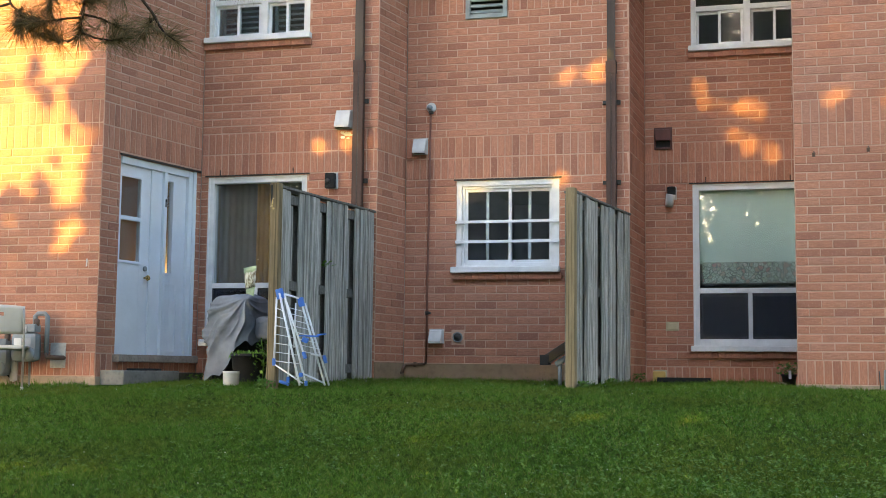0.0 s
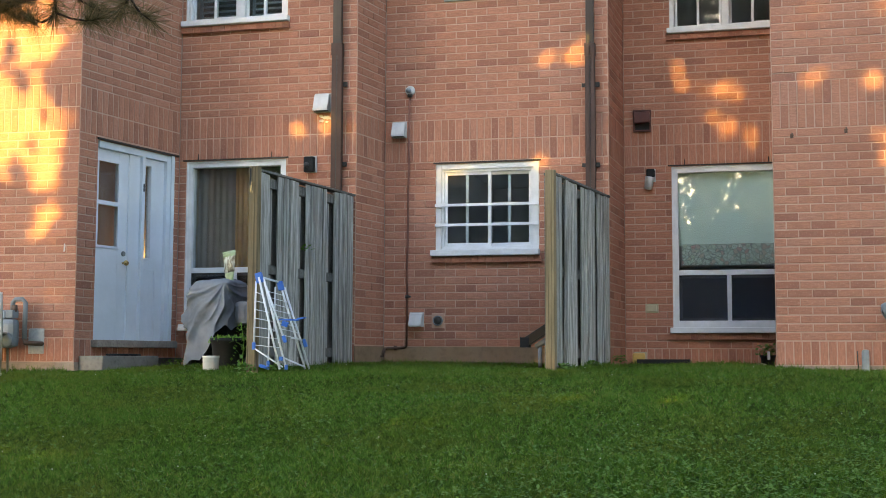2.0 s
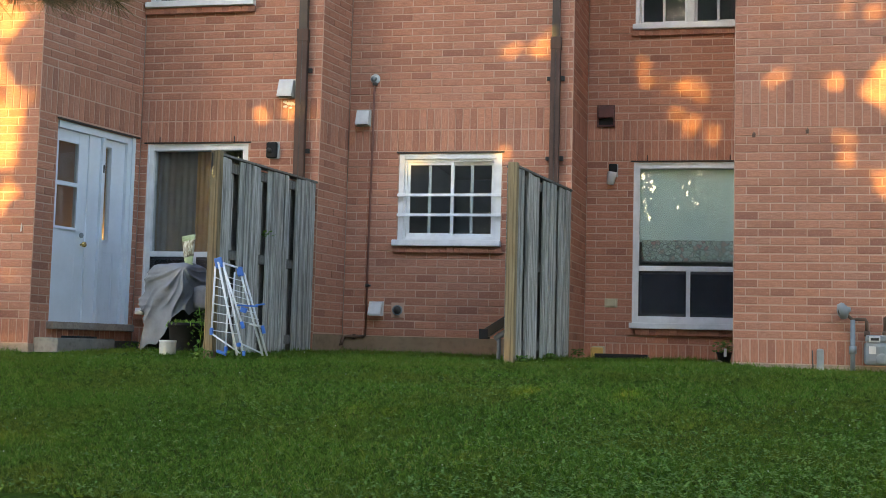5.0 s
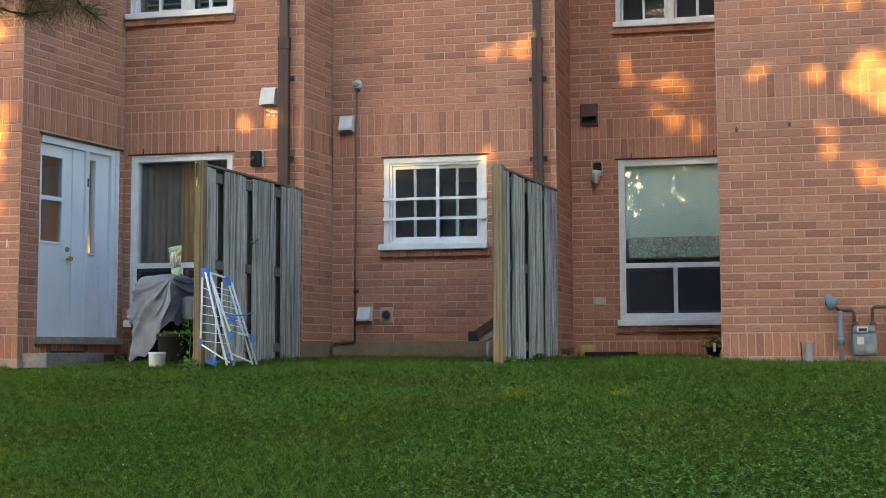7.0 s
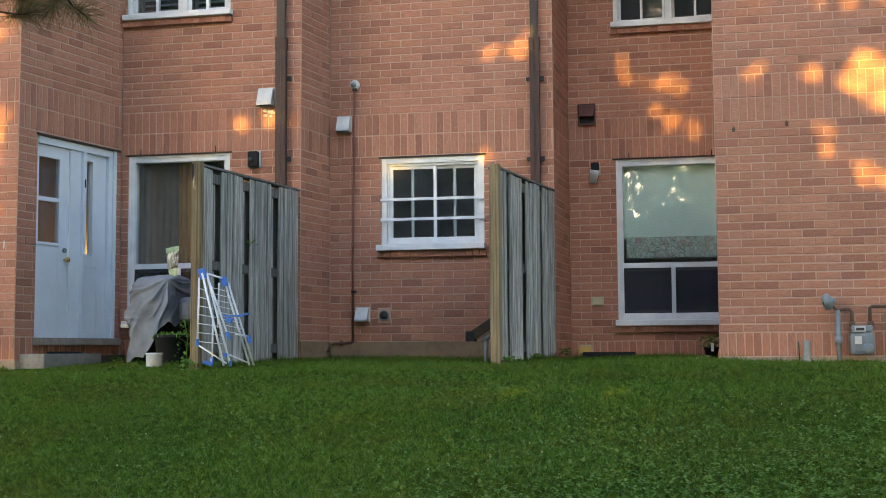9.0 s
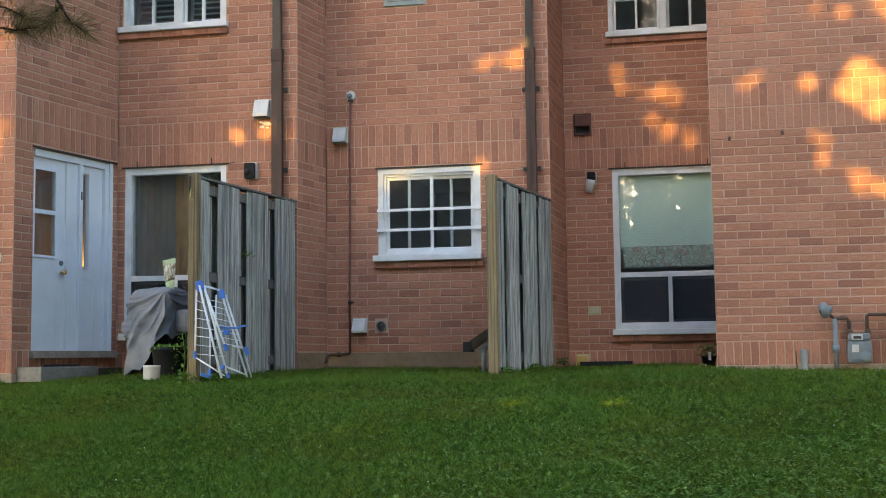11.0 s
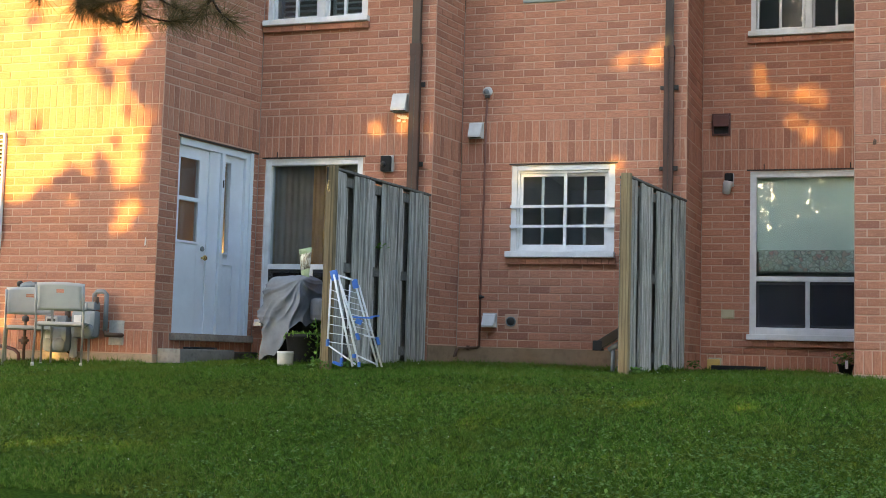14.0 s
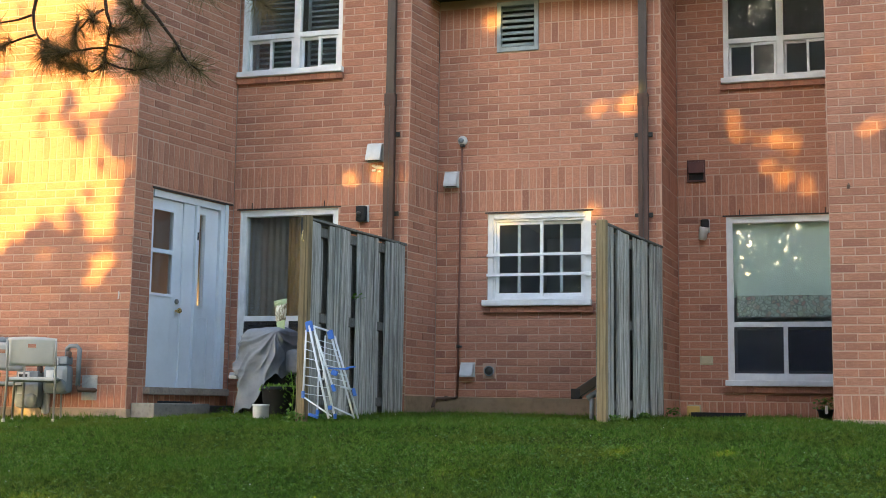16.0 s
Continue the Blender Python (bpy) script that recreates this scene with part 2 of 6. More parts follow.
M_GREYLITE = make_concrete("pale_patch", (0.34, 0.34, 0.33), (0.46, 0.46, 0.44), 6.0)
M_RUST = painted("rusty_pipe", (0.13, 0.075, 0.05), 0.75, 0.4)
M_REDV = painted("dark_red_metal", (0.11, 0.028, 0.022), 0.5, 0.35)
M_LOUV = painted("grey_green_metal", (0.30, 0.35, 0.36), 0.5, 0.25)
M_BRASS = painted("brass", (0.62, 0.43, 0.17), 0.25, 0.1, 6, 1.0)
M_IVORY = painted("ivory_plastic", (0.52, 0.49, 0.33), 0.5, 0.15)
M_YELLOW = painted("yellowed_plastic", (0.62, 0.42, 0.12), 0.55, 0.2)
M_BLUE = painted("blue_plastic", (0.045, 0.175, 0.60), 0.35, 0.1)
M_RACK = painted("white_coated_wire", (0.74, 0.76, 0.80), 0.35, 0.1)
M_COVER = make_fabric("grey_cover_cloth", (0.155, 0.172, 0.205), (0.235, 0.258, 0.298))
M_BLIND = make_fabric("pale_green_blind", (0.68, 0.81, 0.74), (0.73, 0.85, 0.78))
M_SHEER = make_fabric("brown_net_curtain", (0.185, 0.15, 0.118), (0.25, 0.20, 0.16))
M_DRAPE = make_fabric("orange_drape", (0.36, 0.18, 0.06), (0.48, 0.26, 0.09))
M_FLORAL = make_floral()
M_ROOM = painted("room_paint", (0.42, 0.40, 0.38), 0.9, 0.2, 1.0)
M_ROOMW = painted("warm_room_paint", (0.30, 0.205, 0.11), 0.9, 0.2, 1.0)
M_ROOF = painted("dark_soffit", (0.035, 0.024, 0.02), 0.6, 0.3)
M_CHAIR = painted("beige_plastic", (0.62, 0.605, 0.575), 0.45, 0.12, 3.0)
M_CHAIRF = painted("grey_steel_tube", (0.36, 0.36, 0.35), 0.35, 0.2, 5.0, 0.4)
M_SOIL = make_ground()
M_BARK = make_bark()


def make_screen():
    """Fine insect mesh: half clear, half dark wire."""
    n = Nodes("insect_screen")
    clear = n.t.nodes.new("ShaderNodeBsdfTransparent")
    m = n.t.nodes.new("ShaderNodeMixShader")
    m.inputs[0].default_value = 0.6
    n.bsdf.inputs["Base Color"].default_value = (0.012, 0.018, 0.034, 1)
    n.bsdf.inputs["Roughness"].default_value = 0.6
    n.link(clear.outputs[0], m.inputs[1])
    n.link(n.bsdf.outputs[0], m.inputs[2])
    n.link(m.outputs[0], n.t.nodes["Material Output"].inputs[0])
    return n.mat


def make_packet():
    n = Nodes("seed_packet_foil")
    col = n.ramp(n.noise(22.0, 4, 0.7, (1.6, 1.0, 0.6)), (0.36, (0.05, 0.045, 0.03)), (0.47, (0.26, 0.23, 0.16)), (0.56, (0.56, 0.57, 0.50)), (0.75, (0.70, 0.71, 0.66)))
    return n.done(col, 0.3, 0, n.noise(30.0, 4), 0.004, 0.6, 0.5)


M_SCREEN = make_screen()
M_PACKET = make_packet()
M_PALEGREEN = painted("pale_green_print", (0.42, 0.56, 0.34), 0.4, 0.25, 20.0)
M_GRASS = make_leafy("grass_blades", ((0.0, (0.050, 0.113, 0.015)), (0.5, (0.106, 0.212, 0.032)), (0.88, (0.175, 0.296, 0.054)), (1.0, (0.32, 0.27, 0.11))), 0.8, 0.4, (0.160, 0.165, 0.032))
M_CLOVER = make_leafy("clover_leaf", ((0.0, (0.054, 0.120, 0.024)), (0.6, (0.100, 0.190, 0.040)), (1.0, (0.142, 0.238, 0.058))), 0.5, 0.2)
M_NEEDLE = make_leafy("pine_needle", ((0.0, (0.095, 0.082, 0.036)), (0.55, (0.19, 0.14, 0.065)), (1.0, (0.33, 0.21, 0.105))), 0.5, 0.25)
M_LEAF = make_leafy("tree_leaf", ((0.0, (0.018, 0.036, 0.010)), (0.6, (0.035, 0.065, 0.016)), (1.0, (0.06, 0.09, 0.025))), 0.5, 0.0)
M_PLANT = make_leafy("plant_leaf", ((0.0, (0.07, 0.16, 0.03)), (0.6, (0.13, 0.27, 0.05)), (1.0, (0.22, 0.36, 0.09))), 0.5, 0.25)
M_PETAL = make_leafy("petal", ((0.0, (0.42, 0.44, 0.36)), (1.0, (0.6, 0.6, 0.52))), 0.7, 0.2)
M_ORANGE = make_leafy("orange_petal", ((0.0, (0.5, 0.25, 0.08)), (1.0, (0.65, 0.4, 0.2))), 0.7, 0.2)

# ---- mesh helpers ----


def box(bm, x0, x1, y0, y1, z0, z1, bevel=0.0):
    r = bmesh.ops.create_cube(bm, size=1.0, matrix=Matrix.Translation(((x0 + x1) / 2, (y0 + y1) / 2, (z0 + z1) / 2)) @ Matrix.Diagonal((abs(x1 - x0), abs(y1 - y0), abs(z1 - z0), 1)))
    if bevel:
        edges = list({e for v in r["verts"] for e in v.link_edges})
        bmesh.ops.bevel(bm, geom=edges, offset=bevel, segments=2, affect="EDGES", profile=0.6)
    return r["verts"]


def boxes(*specs, bevel=0.0):
    bm = bmesh.new()
    for s in specs:
        box(bm, *s, bevel=bevel)
    return bm


def tube(bm, pts, radius, sides=8, radius_end=None):
    """A round bar swept along points."""
    pts = [Vector(p) for p in pts]
    rings = []
    side = None
    for i, p in enumerate(pts):
        d = (pts[min(i + 1, len(pts) - 1)] - pts[max(i - 1, 0)]).normalized()
        if side is None:
            side = d.cross(Vector((0, 0, 1)) if abs(d.z) < 0.9 else Vector((1, 0, 0))).normalized()
        else:
            side = (side - d * side.dot(d)).normalized()
        up = d.cross(side)
        k = i / max(1, len(pts) - 1)
        r = radius + ((radius_end if radius_end is not None else radius) - radius) * k
        rings.append([bm.verts.new(p + r * (math.cos(a) * side + math.sin(a) * up)) for a in (2 * math.pi * j / sides for j in range(sides))])
    for a, b in zip(rings, rings[1:]):
        for j in range(sides):
            f = bm.faces.new((a[j], a[(j + 1) % sides], b[(j + 1) % sides], b[j]))
            f.smooth = True
    bm.faces.new(rings[0][::-1])
    bm.faces.new(rings[-1])


def tubes(*runs, sides=8):
    bm = bmesh.new()
    for pts, r in runs:
        tube(bm, pts, r, sides)
    return bm


def lathe(profile, sides=24, cap=True, m=None):
    """A turned shape from (radius, height) pairs."""
    bm = bmesh.new()
    rings = [[bm.verts.new((r * math.cos(2 * math.pi * j / sides), r * math.sin(2 * math.pi * j / sides), z)) for j in range(sides)] for r, z in profile]
    for a, b in zip(rings, rings[1:]):
        for j in range(sides):
            f = bm.faces.new((a[j], a[(j + 1) % sides], b[(j + 1) % sides], b[j]))
            f.smooth = True
    if cap:
        bm.faces.new(rings[0][::-1])
        bm.faces.new(rings[-1])
    if m is not None:
        bm.transform(m)
    return bm


def prism(outline, y0, y1, bevel=0.0):
    """An outline of (x, z) pairs, drawn out from y0 to y1."""
    bm = bmesh.new()
    a = [bm.verts.new((x, y0, z)) for x, z in outline]
    b = [bm.verts.new((x, y1, z)) for x, z in outline]
    bm.faces.new(a)
    bm.faces.new(b[::-1])
    for i in range(len(a)):
        j = (i + 1) % len(a)
        bm.faces.new((a[j], a[i], b[i], b[j]))
    bmesh.ops.recalc_face_normals(bm, faces=bm.faces)
    if bevel:
        bmesh.ops.bevel(bm, geom=list(bm.edges), offset=bevel, segments=2, affect="EDGES", profile=0.6)
    return bm


def mesh_of(name, bm, material):
    me = bpy.data.meshes.new(name)
    bm.to_mesh(me)
    bm.free()
    me.materials.append(material)
    return me


def part(name, bm, material, parent, label="", kind=""):
    ob = new(name, mesh_of(name, bm, material))
    ob.parent = parent
    return tagged(ob, label, kind=kind)


def thing(name, m, label, category, group="", kind=""):
    """An Empty at the base of a thing; its parts are built in its own frame."""
    ob = new(name)
    ob.empty_display_size = 0.1
    ob.matrix_world = m
    return tagged(ob, label, category, group, kind)


def soup(name, verts, faces, material, parent=None, smooth=False):
    """A mesh from arrays of places and of triangles or quads."""
    me = bpy.data.meshes.new(name)
    verts, faces = np.asarray(verts, np.float32), np.asarray(faces, np.int32)
    k = faces.shape[1]
    me.vertices.add(len(verts))
    me.vertices.foreach_set("co", verts.ravel())
    me.loops.add(faces.size)
    me.loops.foreach_set("vertex_index", faces.ravel())
    me.polygons.add(len(faces))
    me.polygons.foreach_set("loop_start", np.arange(0, faces.size, k, dtype=np.int32))
    me.polygons.foreach_set("loop_total", np.full(len(faces), k, np.int32))
    me.update(calc_edges=True)
    me.materials.append(material)
    ob = new(name, me)
    ob.parent = parent
    return ob


# ---- ground ----


def ground_z(x, y):
    z = np.interp(y, [-40, 0, 6, 10.4, 11.4, 13.0, 16.0], [-1.6, -1.17, -0.60, -0.065, -0.005, 0.03, 0.04])
    z = z - 0.05 * np.clip((-5.4 - x) / 1.6, 0, 1) - 0.04 * np.clip((x + 0.3) / 0.8, 0, 1)
    return z + 0.010 * np.sin(1.7 * x + 0.6 * y) + 0.008 * np.sin(2.9 * y - 0.8 * x)


def build_ground():
    xs = np.r_[-900, -300, -100, -40, np.arange(-20, 12.01, 0.5), 40, 100, 300, 900]
    ys = np.r_[-900, -300, -100, -40, np.arange(-14, 16.01, 0.5), 40, 100, 300, 900]
    gx, gy = np.meshgrid(xs, ys)
    near = (np.abs(gx) < 25) & (np.abs(gy) < 20)
    gz = np.where(near, ground_z(gx, gy), np.interp(gy, [-40, 0, 6, 10.4, 11.4, 13.0, 16.0], [-1.6, -1.17, -0.60, -0.065, -0.005, 0.03, 0.04]))
    n = len(xs)
    idx = np.arange(gx.size).reshape(gx.shape)
    faces = np.stack([idx[:-1, :-1], idx[:-1, 1:], idx[1:, 1:], idx[1:, :-1]], -1).reshape(-1, 4)
    ob = soup("ground", np.stack([gx, gy, gz], -1).reshape(-1, 3), faces, M_SOIL)
    for p in ob.data.polygons:
        p.use_smooth = True
    tagged(ob, "sloping lawn soil that climbs towards the brick houses", "ground", kind="structure")


build_ground()

# ---- walls of the houses ----
TOP = 5.7
COURSES = []  # what the bricklaying at the end of the file needs of each wall


def wall(name, label, p0, p1, holes, z_from, bands, thick=0.25, bond=0.0):
    """A brick wall from p0 to p1 (plan), seen from its right-hand side. holes: (u0, u1, z0, z1). bands: (kind, z0, z1, rows)."""
    p0, p1 = Vector((*p0, 0)), Vector((*p1, 0))
    d = p1 - p0
    length = d.length
    us = sorted({0.0, length, *(v for h in holes for v in h[:2] if 0 < v < length)})
    zs = sorted({z_from, TOP, *(v for h in holes for v in h[2:])})
    bm = bmesh.new()
    for a, b in zip(us, us[1:]):
        for c, e in zip(zs, zs[1:]):
            mu, mz = (a + b) / 2, (c + e) / 2
            if not any(h[0] < mu < h[1] and h[2] < mz < h[3] for h in holes):
                box(bm, a, b, 0.0045, thick, c, e)
    ob = new(name, mesh_of(name, bm, M_MORTAR))
    ob.matrix_world = Matrix.Translation(p0) @ Matrix.Rotation(math.atan2(d.y, d.x), 4, "Z")
    tagged(ob, label, "wall", kind="structure")
    COURSES.append((ob, length, holes, bands, bond))
    return ob


def bands_for(z_base, rows, z_sold, soldier=0.245, extra=None):
    """Soldier course at the foot, stretchers, a double soldier band, stretchers above."""
    z2 = z_sold + 2 * soldier
    out = [("soldier", z_base - 0.245, z_base, 1), ("stretcher", z_base, z_sold, rows), ("soldier", z_sold, z2, 2)]
    if extra is None:
        n = int((TOP - z2) / 0.0865)
        return out + [("stretcher", z2, z2 + n * 0.0865, n)]
    n = round((extra - z2) / 0.0865)
    return out + [("stretcher", z2, extra, n), ("soldier", extra, extra + 2 * soldier, 2)]


LW, LR, CE, RR, RW = 11.4, 13.0, 13.65, 14.65, 13.0
X_LW, X_LR0, X_LR1, X_C0, X_C1, X_R0, X_R1, X_RW = -6.722, -6.38, -4.248, -4.112, -1.533, -1.467, 0.55, 0.206

wall("wall_left_wing", "salmon brick wing wall with sunlit dappled patches", (-10.2, LW), (X_LW, LW), [], -0.3, bands_for(0.302, 25, 2.444))
DOOR_U0, DOOR_U1 = 0.285, 1.545
wall_door = wall("wall_left_return", "shaded brick return wall round the white door", (X_LW, LW), (X_LR0, LR), [(DOOR_U0, DOOR_U1, 0.205, 2.385)], -0.3, bands_for(0.29, 25, 2.425))
wall("wall_left_recess", "salmon brick wall between door and downspout", (X_LR0, LR), (X_LR1, LR), [(0.09, 1.30, 0.44, 2.335), (0.045, 1.295, 3.93, 5.25)], -0.3, bands_for(0.26, 24, 2.35))
wall("wall_centre_return", "narrow brick return wall beside the fence", (X_LR1, LR), (X_C0, CE), [], -0.3, bands_for(0.245, 24, 2.345))
wall("wall_centre", "salmon brick wall with a barred white window", (X_C0, CE), (X_C1, CE), [(0.607, 1.792, 1.28, 2.31), (0.70, 1.185, 4.205, 4.80)], -0.3, bands_for(0.232, 24, 2.335, extra=4.27))
wall("wall_right_return", "narrow brick return wall behind the fence", (X_C1, CE), (X_R0, RR), [], -0.3, bands_for(0.235, 24, 2.345))
wall("wall_right_recess", "salmon brick wall with a large white window", (X_R0, RR), (X_R1, RR), [(0.55, 1.83, 0.43, 2.345), (0.547, 1.83, 3.95, 5.25)], -0.3, bands_for(0.225, 25, 2.36))
wall("wall_wing_side", "brick side wall of the near wing", (X_R1, RR), (X_RW + 0.021, RW + 0.10), [], -0.3, bands_for(0.29, 25, 2.444))
wall("wall_right_wing", "salmon brick wing wall with a gas meter at its foot", (X_RW, RW), (4.6, RW), [], -0.3, bands_for(0.291, 25, 2.446))


def plain(name, label, bm, material, category="wall"):
    ob = new(name, mesh_of(name, bm, material))
    return tagged(ob, label, category, kind="structure")


# foot of the walls, closing walls, roofs and ceilings
plain("foundation_left", "cracked tan concrete foundation under the brick", boxes((-10.2, X_LW + 0.02, LW - 0.018, LW + 0.2, -0.4, 0.052), bevel=0.006), M_FOUND, "foundation")
plain("foundation_right", "pale concrete foundation under the brick", boxes((X_RW - 0.012, 4.6, RW - 0.012, RW + 0.2, -0.4, 0.046), bevel=0.006), M_FOUND, "foundation")
plain("parging_centre", "brown parged foundation band", boxes((X_C0 + 0.01, X_C1, CE - 0.009, CE + 0.2, -0.4, 0.23), bevel=0.004), M_PARGE, "foundation")
_pg = boxes((0.0, 0.664, -0.009, 0.1, -0.4, 0.235), bevel=0.004)
_pg.transform(Matrix.Translation((X_LR1, LR, 0)) @ Matrix.Rotation(math.atan2(CE - LR, X_C0 - X_LR1), 4, "Z"))
plain("parging_return", "brown parged foundation band", _pg, M_PARGE, "foundation")
plain("wall_house_back", "plain back wall closing the houses", boxes((-10.2, 4.6, 19.0, 19.2, -0.3, TOP)), M_ROOM)
plain("wall_house_west", "plain end wall closing the houses", boxes((-10.4, -10.2, LW, 19.2, -0.3, TOP)), M_ROOM)
plain("wall_house_east", "plain end wall closing the houses", boxes((4.6, 4.8, RW, 19.2, -0.3, TOP)), M_ROOM)
for _n, (_a, _b) in enumerate(((X_LR1 + 0.2, X_LR1 + 0.3), (X_C1 + 0.16, X_C1 + 0.26))):
    plain("wall_party_%d" % (_n + 1), "plain party wall between the houses", boxes((_a, _b, RR + 0.3, 19.0, -0.3, TOP)), M_ROOM)
plain("floor_upper", "plain floor between the storeys", boxes((-10.2, -6.8, LW + 0.26, 19.0, 2.75, 2.95), (-6.3, -4.3, LR + 0.26, 19, 2.75, 2.95), (-4.3, -1.85, CE + 0.26, 19, 2.75, 2.95), (-1.4, 0.5, RR + 0.26, 19, 2.75, 2.95), (0.6, 4.6, RW + 0.26, 19, 2.75, 2.95)), M_ROOM, "floor")
plain("floor_lower", "plain ground floor inside the houses", boxes((-10.2, 4.6, RR + 0.26, 19.0, 0.1, 0.2), (-6.3, -4.3, LR + 0.26, RR + 0.26, 0.1, 0.2), (-4.3, -1.85, CE + 0.26, RR + 0.26, 0.1, 0.2)), M_ROOM, "floor")
plain("roof", "dark roof over the brick houses", boxes((-10.6, X_LW + 0.45, LW - 0.5, 19.4, TOP, TOP + 0.15), (X_LW + 0.45, X_LR1 + 0.45, LR - 0.5, 19.4, TOP, TOP + 0.15), (X_LR1 + 0.45, X_RW - 0.4, CE - 0.4, 19.4, TOP, TOP + 0.15), (X_RW - 0.4, 5.0, RW - 0.5, 19.4, TOP, TOP + 0.15)), M_ROOF, "roof")
plain("soffit", "dark brown soffit board above the louvre", boxes((X_C0 - 0.06, X_C1 + 0.02, CE - 0.30, CE + 0.01, 4.86, 5.02), (X_C0 - 0.06, X_C1 + 0.02, CE - 0.33, CE - 0.30, 4.83, 5.06), bevel=0.006), M_ROOF, "soffit")

# unseen box added to stop lamp light leaking through the corner seam
plain("wall_inner_corner", "plain filler box that blocks lamp light in the corner", boxes((X_LR0 - 0.32, X_LR0 + 0.085, LR + 0.035, LR + 0.30, -0.3, TOP)), M_ROOM)

# ---- windows ----


def ring(x0, x1, z0, z1, y0, y1, w, bevel=0.004):
    return boxes((x0, x0 + w, y0, y1, z0, z1), (x1 - w, x1, y0, y1, z0, z1), (x0 + w, x1 - w, y0, y1, z1 - w, z1), (x0 + w, x1 - w, y0, y1, z0, z0 + w), bevel=bevel)


def pane(parent, x0, x1, z0, z1, y, name="pane"):
    ob = part(name, boxes((x0, x1, y, y + 0.005, z0, z1)), M_GLASS, parent)
    ob.visible_shadow = False
    return ob


def sash(parent, x0, x1, z0, z1, y, w=0.03):
    s = part("sash", ring(x0, x1, z0, z1, y, y + 0.03, w), M_WHITE, parent)
    pane(s, x0 + w, x1 - w, z0 + w, z1 - w, y + 0.013)
    return s


def tall_window(name, label, x0, x1, z0, z1, y, z_tr, split, frame_w=0.07, foot=0.045, top_split=False):
    """Fixed light above a transom, two sliding sashes below, a projecting sill."""
    w = thing(name, Matrix.Translation((0, 0, 0)), label, "window", kind="structure")
    part("window_frame", ring(x0, x1, z0, z1, y + 0.02, y + 0.12, frame_w), M_WHITE, w)
    part("brick_mould", ring(x0 - 0.004, x1 + 0.004, z0, z1 + 0.004, y + 0.008, y + 0.02, 0.022, 0.002), M_WHITE, w)
    part("lintel", boxes((x0 - 0.04, x1 + 0.03, y - 0.009, y + 0.007, z1 + 0.005, z1 + 0.020)), M_ROOF, w, "dark steel lintel edge")
    for k in (0.12, 0.86):
        xw = x0 + (x1 - x0) * k
        part("weep_hole", boxes((xw - 0.005, xw + 0.005, y - 0.0035, y + 0.006, z1 + 0.022, z1 + 0.085)), M_BLACK, w, "dark open joint above the lintel")
    part("window_sill", boxes((x0 - 0.03, x1 + 0.03, y - 0.085, y + 0.05, z0 - 0.03, z0 + 0.035), bevel=0.008), M_WHITE, w)
    if foot > 0:
        part("foot_rail", boxes((x0 + frame_w, x1 - frame_w, y + 0.015, y + 0.11, z0 + 0.035, z0 + frame_w + foot), bevel=0.004), M_WHITE, w)
    a, b, c, d = x0 + frame_w, x1 - frame_w, z0 + frame_w + foot, z1 - frame_w
    part("transom", boxes((a, b, y + 0.03, y + 0.10, z_tr - 0.03, z_tr + 0.03), bevel=0.005), M_WHITE, w)
    if top_split:
        part("mullion", boxes((split - 0.04, split + 0.04, y + 0.026, y + 0.104, c, d), bevel=0.005), M_WHITE, w)
        pane(w, a, split - 0.04, z_tr + 0.03, d, y + 0.07)
        pane(w, split + 0.04, b, z_tr + 0.03, d, y + 0.07)
        for p, q in ((a, split - 0.04), (split + 0.04, b)):
            m = p + (q - p) * 0.5
            sash(w, p + 0.003, m + 0.015, c + 0.003, z_tr - 0.033, y + 0.074)
            sash(w, m - 0.015, q - 0.003, c + 0.003, z_tr - 0.033, y + 0.042)
    else:
        pane(w, a, b, z_tr + 0.03, d, y + 0.07)
        part("insect_screen", boxes((a, b, y + 0.034, y + 0.036, c, z_tr - 0.03)), M_SCREEN, w, "dark insect screen")
        part("mullion", boxes((split - 0.024, split + 0.024, y + 0.022, y + 0.0335, c, z_tr - 0.03), bevel=0.003), M_WHITE, w)
        sash(w, a + 0.003, split + 0.02, c + 0.003, z_tr - 0.033, y + 0.074)
        sash(w, split - 0.02, b - 0.003, c + 0.003, z_tr - 0.033, y + 0.042)
    return w


WL0, WL1, WR0, WR1 = X_LR0 + 0.09, X_LR0 + 1.30, X_R0 + 0.55, X_R0 + 1.83
tall_window("window_1", "tall white vinyl window with net curtains", WL0, WL1, 0.44, 2.335, LR, 1.089, (WL0 + WL1) / 2)
tall_window("window_2", "tall white vinyl window with a lowered green blind", WR0, WR1, 0.43, 2.345, RR, 1.102, -0.278)
tall_window("window_3", "white upstairs window with louvred shutters behind", X_LR0 + 0.045, X_LR0 + 1.295, 3.93, 5.25, LR, 4.40, -5.66, frame_w=0.055, foot=0.0, top_split=True)
tall_window("window_4", "white upstairs window reflecting sky and trees", X_R0 + 0.547, X_R0 + 1.83, 3.95, 5.25, RR, 4.45, -0.275, frame_w=0.055, foot=0.0, top_split=True)


